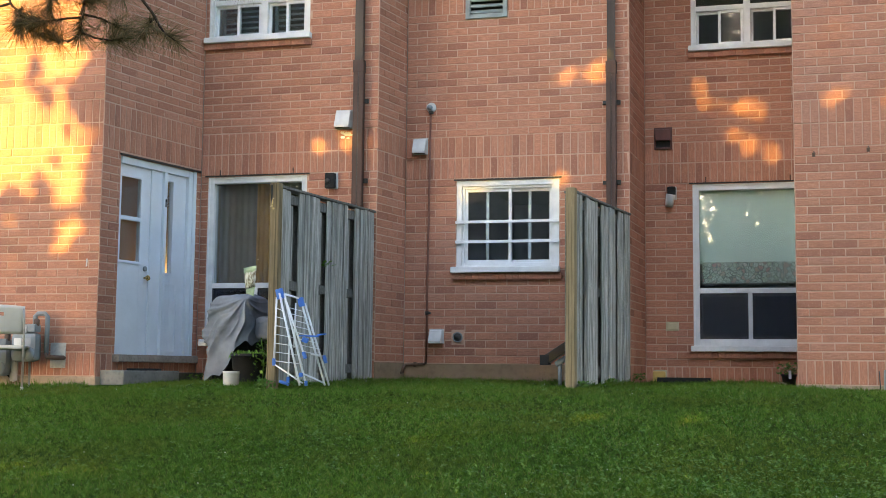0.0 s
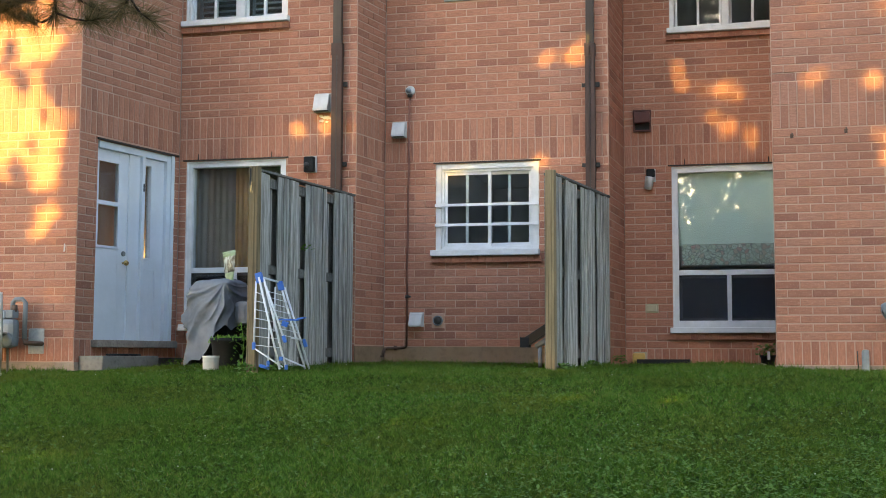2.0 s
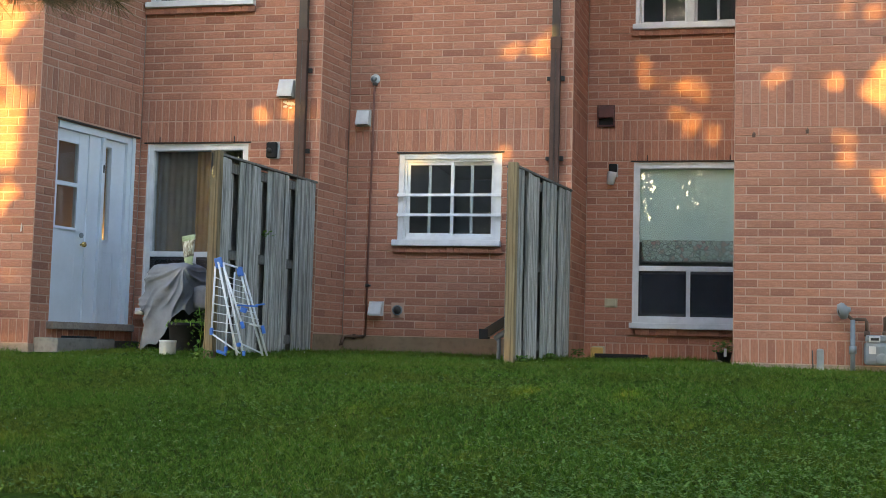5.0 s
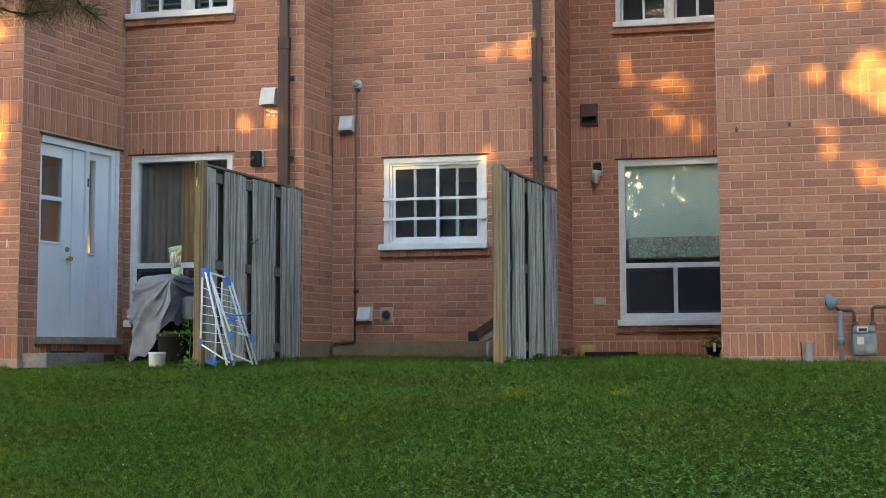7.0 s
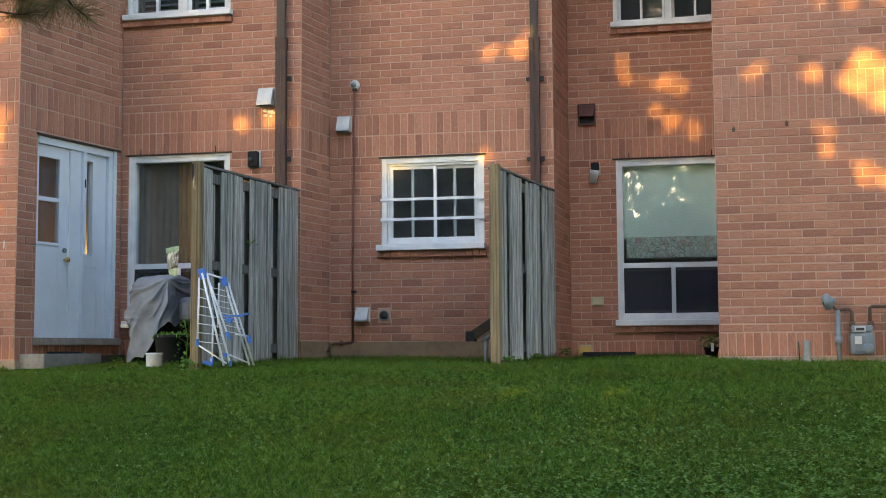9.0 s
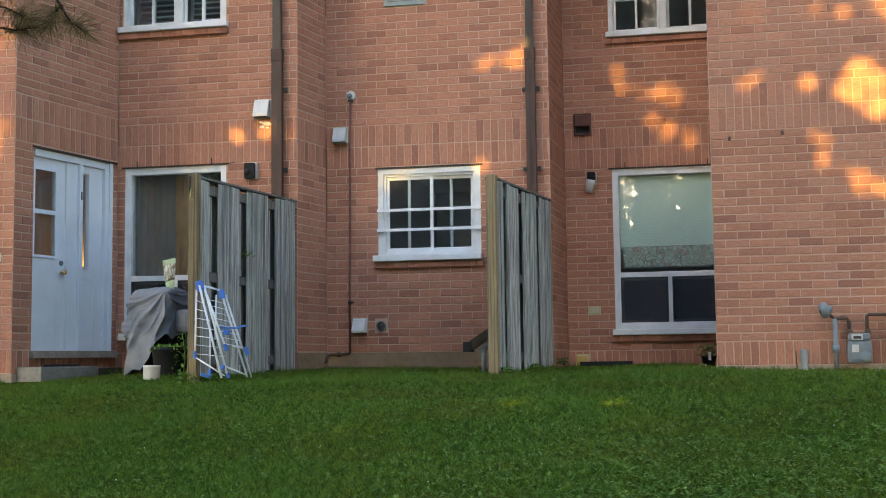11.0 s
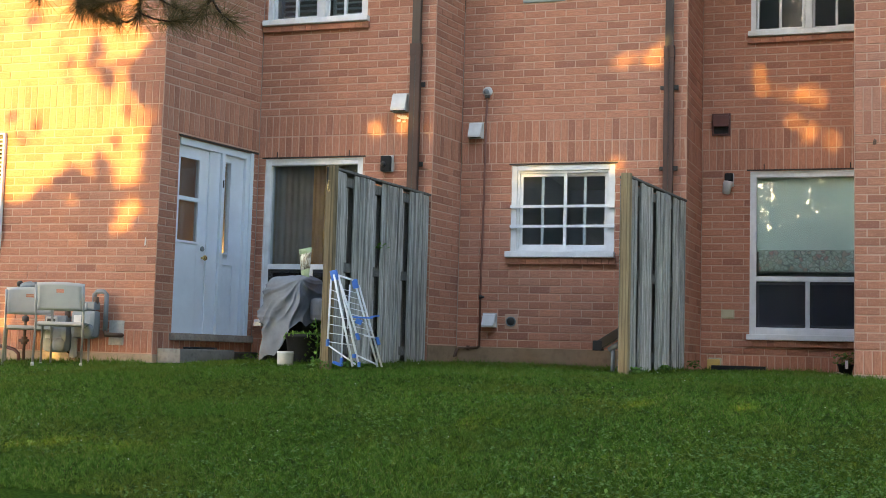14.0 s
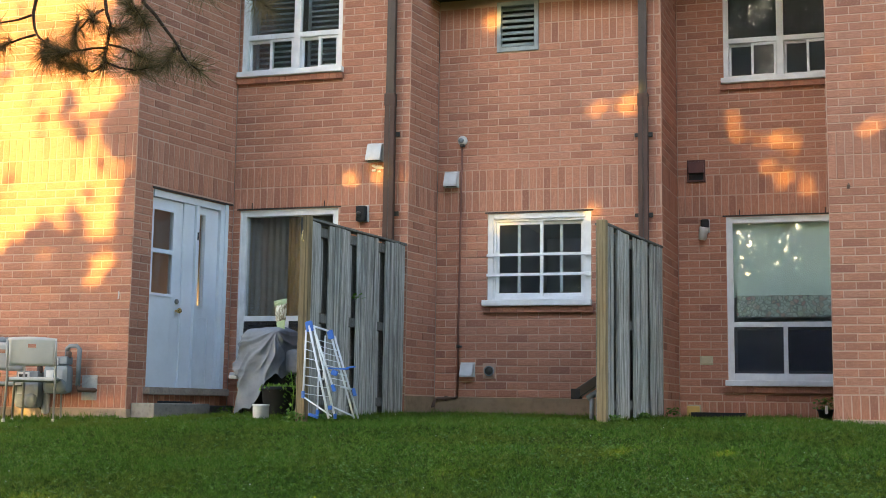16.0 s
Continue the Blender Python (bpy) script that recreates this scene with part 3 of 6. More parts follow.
def barred_window():
    x0, x1, z0, z1, y = -3.505, -2.32, 1.28, 2.31, CE
    w = thing("window_5", Matrix.Translation((0, 0, 0)), "white sliding window with muntins and two white bars", "window", kind="structure")
    part("window_frame", ring(x0, x1, z0, z1, y + 0.01, y + 0.13, 0.062), M_WHITE, w)
    part("frame_lip", ring(x0 + 0.062, x1 - 0.062, z0 + 0.062, z1 - 0.062, y + 0.03, y + 0.13, 0.028), M_WHITE, w)
    part("lintel", boxes((x0 - 0.03, x1 + 0.03, y - 0.009, y + 0.009, z1 + 0.003, z1 + 0.020)), M_ROOF, w, "dark steel lintel edge")
    part("window_sill", boxes((x0 - 0.045, x1 + 0.012, y - 0.09, y + 0.06, z0 - 0.028, z0 + 0.04), bevel=0.008), M_WHITE, w)
    a, b, c, d, m = x0 + 0.09, x1 - 0.09, z0 + 0.09, z1 - 0.09, -2.894
    for p, q, dy in ((a, m + 0.022, 0.05), (m - 0.022, b, 0.085)):
        s = sash(w, p, q, c, d, y + dy, 0.036)
        mid = (p + q) / 2 - 0.01
        part("muntin", boxes((mid - 0.017, mid + 0.017, y + dy + 0.02, y + dy + 0.032, c + 0.036, d - 0.036), bevel=0.003), M_WHITE, s)
    for z in (1.833, 1.607):
        bar = part("window_bar", boxes((x0 - 0.005, x1 + 0.005, y - 0.032, y - 0.018, z - 0.016, z + 0.016), bevel=0.004), M_WHITE, w, "white horizontal bar")
        for x in (x0 + 0.03, x1 - 0.03):
            part("bracket", boxes((x - 0.022, x + 0.022, y - 0.033, y + 0.012, z - 0.02, z + 0.02), bevel=0.004), M_WHITE, bar)


barred_window()

# what hangs behind the panes
def wavy(x0, x1, z0, z1, y, folds, depth, thick=0.004):
    n = folds * 8
    bm = bmesh.new()
    cols = []
    for i in range(n + 1):
        k = i / n
        dy = depth * math.sin(2 * math.pi * folds * k) * (0.7 + 0.3 * math.sin(5.1 * k + 1))
        cols.append([bm.verts.new((x0 + (x1 - x0) * k, y + dy * s + e, z)) for e in (0, thick) for z, s in ((z0, 1.2), (z1, 0.7))])
    for p, q in zip(cols, cols[1:]):
        for a, b in ((0, 1), (3, 2)):
            f = bm.faces.new((p[a], q[a], q[b], p[b]))
            f.smooth = True
    return bm


curtain = thing("curtain", pose(0, LR + 0.30, 0), "sheer brown net curtain gathered behind glass", "curtain")
part("net", wavy(WL0 + 0.02, WL1, 1.05, 2.30, 0, 15, 0.010), M_SHEER, curtain)
part("orange_fold", wavy(-5.78, -5.60, 0.6, 2.28, -0.06, 3, 0.02), M_DRAPE, curtain, "orange drape edge")
part("curtain_rod", tubes(([(WL0, 0, 2.31), (WL1, 0, 2.31)], 0.012)), M_WHITE, curtain)

blind = thing("roller_blind", pose(0, RR + 0.118, 0), "pale green roller blind with floral lower trim", "blind")
part("roller", tubes(([(WR0 + 0.03, 0.04, 2.30), (WR1 - 0.03, 0.04, 2.30)], 0.025), sides=12), M_WHITE, blind)
part("cloth", boxes((WR0 + 0.04, WR1 - 0.04, -0.002, 0.002, 1.42, 2.30)), M_BLIND, blind)
part("floral_trim", wavy(WR0 + 0.10, WR1 - 0.04, 1.195, 1.44, -0.011, 7, 0.004), M_FLORAL, blind, "floral patterned frill")

shutter = thing("shutter", pose(0, LR + 0.22, 0), "dark slatted louvre shutters behind the upstairs pane", "shutter")
for _x0, _x1 in ((-6.26, -5.72), (-5.60, -5.14)):
    _f = part("shutter_panel", ring(_x0, _x1, 4.0, 5.2, -0.015, 0.015, 0.035), M_GREYP, shutter)
    for _k in range(17):
        _s = boxes((_x0 + 0.035, _x1 - 0.035, -0.028, 0.028, -0.004, 0.004))
        _s.transform(pose((0), 0, 4.07 + 0.066 * _k, 38))
        part("slat", _s, M_GREYP, _f)

# slatted shutter fixed to the wing wall
SHUT_X, SHUT_Z0, SHUT_Z1 = -8.64, 1.15, 2.42
wing_shutter = thing("shutter", pose(SHUT_X, LW, 0), "white slatted exterior shutter on the sunlit wing wall", "shutter")
_f = part("shutter_panel", ring(-0.40, 0.0, SHUT_Z0, SHUT_Z1, -0.045, -0.002, 0.022), M_WHITE, wing_shutter)
part("shutter_backing", boxes((-0.378, -0.022, -0.012, -0.004, SHUT_Z0 + 0.022, SHUT_Z1 - 0.022)), M_DARK, _f, "dark backing behind the slats")
for _k in range(int((SHUT_Z1 - SHUT_Z0 - 0.06) / 0.046)):
    _s = boxes((-0.378, -0.022, -0.014, 0.014, -0.004, 0.004))
    _s.transform(pose(0, -0.030, SHUT_Z0 + 0.045 + 0.046 * _k, 30))
    part("slat", _s, M_WHITE, _f)

# ---- door in the return wall ----


def build_door():
    d = thing("door_1", wall_door.matrix_world.copy(), "white panelled door with half glass and narrow sidelight", "door", kind="structure")
    u0, u1, z0, z1 = DOOR_U0, DOOR_U1, 0.285, 2.385
    part("door_frame", boxes((u0, u0 + 0.03, 0.03, 0.15, z0, z1), (u1 - 0.115, u1, 0.012, 0.15, z0, z1), (u0 + 0.03, u1 - 0.115, 0.012, 0.15, z1 - 0.075, z1), bevel=0.006), M_DOOR, d)
    part("door_jamb", boxes((u1 - 0.05, u1 + 0.004, -0.004, 0.014, z0, z1 + 0.01), bevel=0.004), M_DOOR, d)
    part("mullion", boxes((1.0, 1.05, 0.0, 0.15, z0, z1 - 0.075), bevel=0.006), M_DOOR, d)
    slab = part("door_slab", boxes((u0 + 0.03, 0.33, 0.05, 0.10, z0 - 0.0005, z1 - 0.078), (0.33, 0.67, 0.05, 0.10, z0 - 0.0005, 1.27), (0.33, 0.67, 0.05, 0.10, 2.19, z1 - 0.078), (0.67, 0.82, 0.05, 0.10, z0 - 0.0005, z1 - 0.078), bevel=0.003), M_DOOR, d)
    part("door_post", boxes((0.8205, 0.9995, 0.035, 0.12, z0 - 0.0005, z1 - 0.076), bevel=0.006), M_DOOR, d)
    part("glazing_bead", ring(0.318, 0.685, 1.255, 2.205, 0.036, 0.051, 0.028, 0.003), M_DOOR, slab)
    part("glazing_bar", boxes((0.345, 0.658, 0.036, 0.075, 1.715, 1.76), bevel=0.004), M_DOOR, slab)
    pane(slab, 0.33, 0.67, 1.27, 2.19, 0.07)
    part("door_knob", lathe([(0.012, 0), (0.012, 0.03), (0.026, 0.036), (0.031, 0.05), (0.026, 0.064), (0.008, 0.068)], 16, m=pose(0.765, 0.05, 1.115, 90)), M_BRASS, slab, "round brass knob")
    part("deadbolt", lathe([(0.028, 0), (0.028, 0.014), (0.02, 0.02)], 16, m=pose(0.765, 0.05, 1.215, 90)), M_GREYP, slab, "grey deadbolt rosette")
    part("latch_plate", boxes((1.016, 1.034, -0.006, 0.001, 1.92, 2.01), bevel=0.002), M_BLACK, d, "small black latch plate")
    part("sidelight_panel", boxes((1.053, 1.068, 0.05, 0.10, z0 - 0.0005, z1 - 0.078), (1.19, u1 - 0.118, 0.05, 0.10, z0 - 0.0005, z1 - 0.078), (1.068, 1.19, 0.05, 0.10, z0 - 0.0005, 1.20), (1.068, 1.19, 0.05, 0.10, 2.22, z1 - 0.078), bevel=0.004), M_DOOR, d)
    part("sidelight_bead", ring(1.056, 1.205, 1.18, 2.24, 0.034, 0.051, 0.016, 0.003), M_DOOR, d)
    part("sidelight_moulding", ring(1.10, 1.30, 0.32, 1.08, 0.042, 0.052, 0.018, 0.003), M_DOOR, d)
    pane(d, 1.068, 1.19, 1.20, 2.22, 0.075)
    part("lintel_flashing", boxes((u0 - 0.02, u1 + 0.06, -0.02, 0.03, z1 + 0.004, z1 + 0.022)), M_ROOF, d, "dark steel lintel edge")
    part("threshold", boxes((u0 - 0.03, u1 + 0.02, -0.085, 0.14, 0.205, 0.283), bevel=0.01), M_THRESH, d, "worn brownish threshold")
    # a lit hallway behind the glass; its last box is added to block lamp light
    hall = boxes((u0 - 0.2, 5.0, 1.55, 1.6, 0.15, 2.6), (u0 - 0.2, u1 + 0.2, 0.25, 1.55, 0.14, 0.2), (1.80, 5.0, 0.02, 0.12, 0.15, 2.6))
    hall.transform(wall_door.matrix_world)
    plain("wall_hall", "warm painted hallway wall behind the door", hall, M_ROOMW)


build_door()
lamp_data = bpy.data.lights.new("hall_lamp", "POINT")
lamp_data.energy, lamp_data.shadow_soft_size, lamp_data.color = 3.0, 0.05, (1.0, 0.66, 0.28)
lamp_ob = new("hall_light", lamp_data)
lamp_ob.matrix_world = wall_door.matrix_world @ pose(2.93, 1.36, 1.30)

step = thing("doorstep", wall_door.matrix_world @ pose(0, 0, 0), "dark grey weathered concrete doorstep block", "step")
part("step_block", boxes((0.06, 0.94, -0.33, -0.012, -0.25, 0.118), bevel=0.014), M_STEP, step)
# slab coloured near black for the shade beneath the threshold
part("step_slab", boxes((0.985, 1.50, -0.20, -0.012, -0.25, 0.10), bevel=0.012), M_DARK, step)
hose = thing("rubber_strip", wall_door.matrix_world @ pose(0, 0, 0), "black rubber strip lying on the doorstep", "hose")
part("strip", tubes(([(0.35, -0.12, 0.128), (0.6, -0.16, 0.129), (0.80, -0.14, 0.128), (0.93, -0.08, 0.127)], 0.012)), M_BLACK, hose)

# ---- fences ----


def fence(x0, y0, x1, y1, top, post_w, label, seed, post_wood, post_label):
    """Board-on-board privacy screen from a near post to the wall."""
    rnd = random.Random(seed)
    d = Vector((x1 - x0, y1 - y0, 0))
    length = d.length
    f = thing("fence", Matrix.Translation((x0, y0, 0)) @ Matrix.Rotation(math.atan2(d.y, d.x), 4, "Z"), label, "fence", "privacy fences")
    part("post", boxes((-0.06, 0.016, -0.018, post_w, -0.35, top + 0.03), bevel=0.006), post_wood, f, post_label)
    for z in (0.16, 0.95, top - 0.10):
        part("rail", boxes((0.022, length, 0.0195, 0.092 if z < 0.2 else 0.0385, z - 0.045, z + 0.045), bevel=0.004), M_RAILW, f)
    slots = ((0.11, 0.182), (0.398, 0.466), (0.69, 0.772))
    start = 0.022
    for a0, a1 in slots + ((1.0, 1.0),):
        stop = a0 * length
        n = max(1, round((stop - start) / 0.098))
        w = (stop - start) / n
        for j in range(n):
            part("board", boxes((start + j * w, start + (j + 1) * w - 0.008 - 0.010 * rnd.random(), 0.006 - 0.024 * rnd.random(), 0.0185, 0.01 + 0.03 * rnd.random(), top - 0.012 - 0.01 * rnd.random()), bevel=0.003), M_FENCE, f)
        if a1 < 1.0:
            part("back_board", boxes((stop - 0.03, stop + (a1 - a0) * length * 0.62, 0.0395, 0.0575, 0.02, 0.90), bevel=0.003), M_FENCE, f)
            part("back_board", boxes((stop - 0.03, stop + (a1 - a0) * length * 0.62, 0.0395, 0.0575, 1.0, top - 0.15), bevel=0.003), M_FENCE, f)
        start = a1 * length
    # closing boards added behind so that the slots stay dark
    m = 14
    for k in range(m):
        part("rear_board", boxes((0.03 + k * (length - 0.03) / m, 0.03 + (k + 1) * (length - 0.03) / m - 0.001, 0.0925, 0.108, 0.02, top - 0.03)), M_RAILW, f)
    part("cap_rail", boxes((0.021, length + 0.01, -0.012, 0.112, top - 0.011, top + 0.012), bevel=0.003), M_RAILW, f, "dark weathered cap rail")
    return f


fence_l = fence(-4.545, 10.95, -4.245, 12.93, 1.884, 0.074, "grey weathered board fence with a brownish post", 3, M_POST_SHADED, "brown weathered timber post, darkened for shade")
fence_r = fence(-1.842, 11.72, -1.528, 13.58, 1.873, 0.072, "narrow grey board fence beside the downspout elbow", 5, M_POST, "yellowish treated timber post")
hook = thing("post_hook", pose(-4.585, 10.878, 1.70), "small brass hook screwed to the fence post", "hook")
part("shank", tubes(([(0, 0.01, 0.06), (0, -0.02, 0.05), (0, -0.03, -0.03), (0.012, -0.03, -0.05), (0.024, -0.03, -0.03)], 0.006)), M_BRASS, hook)
cable = thing("hanging_strap", pose(-4.603, 10.880, 1.75), "black strap hanging on the fence post", "strap")
part("band", boxes((-0.008, 0.008, -0.004, 0.003, -0.02, 0.14), bevel=0.001), M_BLACK, cable)

# ---- downspouts, vents and fixtures on the walls ----


def downspout(x, y, w, label, both=False):
    d = thing("downspout", pose(x, y, 0), label, "downspout", "downspouts")
    part("lower_pipe", boxes((-w / 2, w / 2, -0.085, -0.012, 0.25, 3.58), bevel=0.006), M_BROWN, d)
    part("upper_pipe", boxes((-w / 2 + 0.008, w / 2 - 0.012, -0.075, -0.015, 3.52, TOP), bevel=0.006), M_BROWN_HI, d, "slimmer dark upper pipe")
    part("seam", boxes((-0.006, 0.006, -0.09, -0.084, 0.3, 3.56)), M_BROWN_HI, d)
    part("collar", boxes((-w / 2 - 0.005, w / 2 + 0.005, -0.09, -0.010, 3.46, 3.60), bevel=0.005), M_BROWN, d)
    for z in (2.24, 3.14):
        part("bracket", boxes((w / 2, w / 2 + 0.045, -0.03, -0.002, z - 0.025, z + 0.025), bevel=0.003), M_DARK, d)
        if both:
            part("bracket", boxes((-w / 2 - 0.045, -w / 2, -0.03, -0.002, z - 0.02, z + 0.02), bevel=0.003), M_DARK, d)
    return d


downspout(-4.462, LR, 0.118, "brown aluminium downspout with dark upper section")
downspout(-1.728, CE, 0.108, "brown aluminium downspout beside the barred window", True)
elbow = thing("downspout_elbow", pose(-2.06, 12.3, 0), "dark brown downspout extension sloping to the lawn", "downspout")
_e = boxes((-0.22, 0.22, -0.055, 0.055, -0.045, 0.045), bevel=0.006)
_e.transform(pose(0, 0, 0.37, 0, -33))
part("spout", _e, M_BROWN_HI, elbow)
# solid black block stands in for the dark hollow of the spout
part("spout_end", boxes((-0.215, -0.12, -0.058, 0.058, 0.215, 0.315), bevel=0.006), M_BLACK, elbow)
part("support", tubes(([(-0.02, 0, -0.1), (-0.02, 0, 0.28)], 0.02), ([(-0.06, 0.0, 0.22), (0.06, 0.0, 0.30)], 0.03)), M_GREYP, elbow)


def hood_vent(x, y, z, w, h, mat, label, dark=False):
    """Dryer hood: a plate, a sloping hood with open underside and a flap."""
    v = thing("wall_vent", pose(x, y, z), label, "vent", "wall vents")
    part("plate", boxes((-w / 2 - 0.012, w / 2 + 0.012, -0.012, 0.004, -h / 2 - 0.004, h / 2 + 0.012), bevel=0.003), mat, v)
    bm = bmesh.new()
    pr = [(-0.012, h / 2), (-0.05, h / 2 - 0.01), (-0.115, -h / 2 + 0.02), (-0.115, -h / 2), (-0.012, -h / 2)]
    a = [bm.verts.new((-w / 2, py, pz)) for py, pz in pr]
    b = [bm.verts.new((w / 2, py, pz)) for py, pz in pr]
    bm.faces.new(a)
    bm.faces.new(b[::-1])
    for i in range(3):
        bm.faces.new((a[i], a[i + 1], b[i + 1], b[i]))
    bmesh.ops.recalc_face_normals(bm, faces=bm.faces)
    part("hood", bm, mat, v)
    part("flap", boxes((-w / 2 + 0.01, w / 2 - 0.01, -0.10, -0.02, -h / 2 + 0.008, -h / 2 + 0.014)), M_DARK, v)
    return v


hood_vent(-4.645, LR, 2.94, 0.17, 0.20, M_VENT, "white dryer hood vent with lint on the brick")
hood_vent(-3.937, CE, 2.72, 0.15, 0.175, M_VENT, "white plastic hood vent high on the wall")
hood_vent(-3.722, CE, 0.535, 0.145, 0.15, M_VENT, "white plastic hood vent near the ground")
lint = thing("lint", pose(-4.63, LR - 0.004, 2.80), "pale lint stuck to brick below the vent", "lint")
_rl = random.Random(4)
_bm = bmesh.new()
for _k in range(16):
    _p = (_rl.gauss(0, 0.04), -0.006, -abs(_rl.gauss(0, 0.045)))
    bmesh.ops.create_icosphere(_bm, subdivisions=1, radius=1, matrix=pose(*_p) @ Matrix.Diagonal((0.012 + 0.012 * _rl.random(), 0.006, 0.010 + 0.012 * _rl.random(), 1)))
part("fluff", _bm, M_VENT, lint, kind="stuff")

rnd_v = thing("round_vent", pose(-3.474, CE, 0.527), "grey round vent cover with a mortar surround", "vent")
part("surround", boxes((-0.075, 0.075, -0.006, 0.01, -0.085, 0.085), bevel=0.006), M_MORTAR, rnd_v)
part("cup", lathe([(0.058, 0), (0.058, 0.02), (0.046, 0.022), (0.044, 0.006), (0.001, 0.006)], 20, m=pose(0, -0.004, 0, 90)), M_GREYP, rnd_v)
# solid dark disc stands in for the shade inside the cup
part("opening", lathe([(0.046, 0.0), (0.046, 0.018), (0.001, 0.018)], 20, m=pose(0, -0.004, 0, 90)), M_DARK, rnd_v)

dome = thing("round_sensor", pose(-3.815, CE, 3.178), "white round junction cover with a small sensor", "sensor")
part("base_disc", lathe([(0.058, 0), (0.058, 0.012), (0.045, 0.02), (0.001, 0.022)], 20, m=pose(0, 0.003, 0, 90)), M_VENT, dome)
part("eye", lathe([(0.03, 0), (0.03, 0.035), (0.018, 0.05), (0.001, 0.052)], 16, m=pose(-0.01, -0.015, 0.0, 100)), M_GREYP, dome)
part("cable_box", boxes((-0.022, 0.028, -0.045, 0.0, -0.075, -0.045), bevel=0.004), M_DARK, dome)

pipe = thing("conduit", pose(0, CE - 0.016, 0), "thin brown painted conduit down the brick", "pipe")
part("riser", tubes(([(-3.818, 0, 3.12), (-3.825, 0, 2.2), (-3.836, 0, 1.1), (-3.838, 0, 0.24)], 0.012)), M_PIPE, pipe)
part("coupling", tubes(([(-3.836, 0, 0.82), (-3.836, 0, 0.78)], 0.02), ([(-3.836, -0.01, 0.80), (-3.79, -0.012, 0.80)], 0.012)), M_DARK, pipe)
part("run", tubes(([(-3.838, 0, 0.245), (-3.86, 0, 0.222), (-4.06, -0.01, 0.215), (-4.09, -0.02, 0.20)], 0.015), ([(-3.97, 0, 0.245), (-3.97, 0, 0.19)], 0.02)), M_RUST, pipe)
part("drop", tubes(([(-4.09, -0.02, 0.21), (-4.10, -0.05, 0.16), (-4.10, -0.06, 0.12)], 0.017), ([(-4.10, -0.06, 0.13), (-4.17, -0.08, 0.11)], 0.014)), M_RUST, pipe)

red = thing("exhaust_vent", pose(-1.25, RR, 2.90), "dark red square exhaust vent on brick", "vent")
part("frame", ring(-0.105, 0.105, -0.13, 0.13, -0.03, 0.004, 0.022), M_REDV, red)
part("hood", prism([(-0.085, -0.03), (0.085, -0.03), (0.095, 0.10), (-0.095, 0.10)], -0.075, -0.01, 0.006), M_REDV, red)
part("grille", boxes((-0.088, 0.088, -0.02, 0.0, -0.115, -0.03)), M_BLACK, red)

sensor = thing("wall_light", pose(-4.78, LR, 2.25), "black wall light on a white plate", "light")
part("plate", boxes((-0.055, 0.072, -0.014, 0.004, -0.09, 0.098), bevel=0.006), M_VENT, sensor)
part("body", boxes((-0.066, 0.056, -0.075, -0.012, -0.088, 0.088), bevel=0.02), M_BLACK, sensor)
part("lens", lathe([(0.028, 0), (0.03, 0.02), (0.02, 0.034), (0.001, 0.036)], 16, m=pose(-0.025, -0.07, -0.01, 90)), M_DARK, sensor)

lant = thing("wall_lantern", pose(-1.155, RR, 2.20), "black wall lamp with a white jar shade", "lamp")
part("back_plate", boxes((-0.05, 0.055, -0.014, 0.004, -0.03, 0.125), bevel=0.006), M_VENT, lant)
part("cap", boxes((-0.048, 0.048, -0.10, -0.012, 0.02, 0.118), bevel=0.018), M_BLACK, lant)
part("jar", lathe([(0.03, -0.125), (0.044, -0.115), (0.052, -0.02), (0.052, 0.03)], 18, m=pose(-0.012, -0.062, 0.0, 8, 10, 0)), M_VENT, lant, "white frosted jar")

outlet = thing("outdoor_outlet", pose(-1.16, RR, 0.69), "ivory outdoor outlet cover on brick", "outlet")
part("plate", boxes((-0.075, 0.075, -0.012, 0.004, -0.052, 0.052), bevel=0.005), M_IVORY, outlet)
part("lid", boxes((-0.055, 0.055, -0.03, -0.012, -0.038, 0.038), bevel=0.006), M_IVORY, outlet)

louvre = thing("louvre_vent", pose(-3.17, CE, 4.50), "grey green louvred attic vent", "vent")
part("frame", ring(-0.245, 0.245, -0.30, 0.295, -0.02, 0.06, 0.05), M_LOUV, louvre)
part("backing", boxes((-0.20, 0.20, 0.06, 0.07, -0.25, 0.25)), M_BLACK, louvre)
for _k in range(7):
    _s = boxes((-0.195, 0.195, -0.035, 0.035, -0.006, 0.006))
    _s.transform(pose(0, 0.02, -0.215 + 0.071 * _k, 42))
    part("slat", _s, M_LOUV, louvre)

for _x, _z in ((0.397, 2.375), (0.922, 2.41)):
    _h = thing("wall_hook", pose(_x, RW, _z), "small rusty hook in the brick joint", "hook", "wall hooks")
    part("plate", boxes((-0.016, 0.016, -0.006, 0.004, -0.03, 0.012), bevel=0.003), M_RUST, _h)
    part("bend", tubes(([(0, 0, 0.02), (0, -0.03, 0.02), (0.012, -0.05, -0.005), (0.0, -0.04, -0.03)], 0.006)), M_RUST, _h)


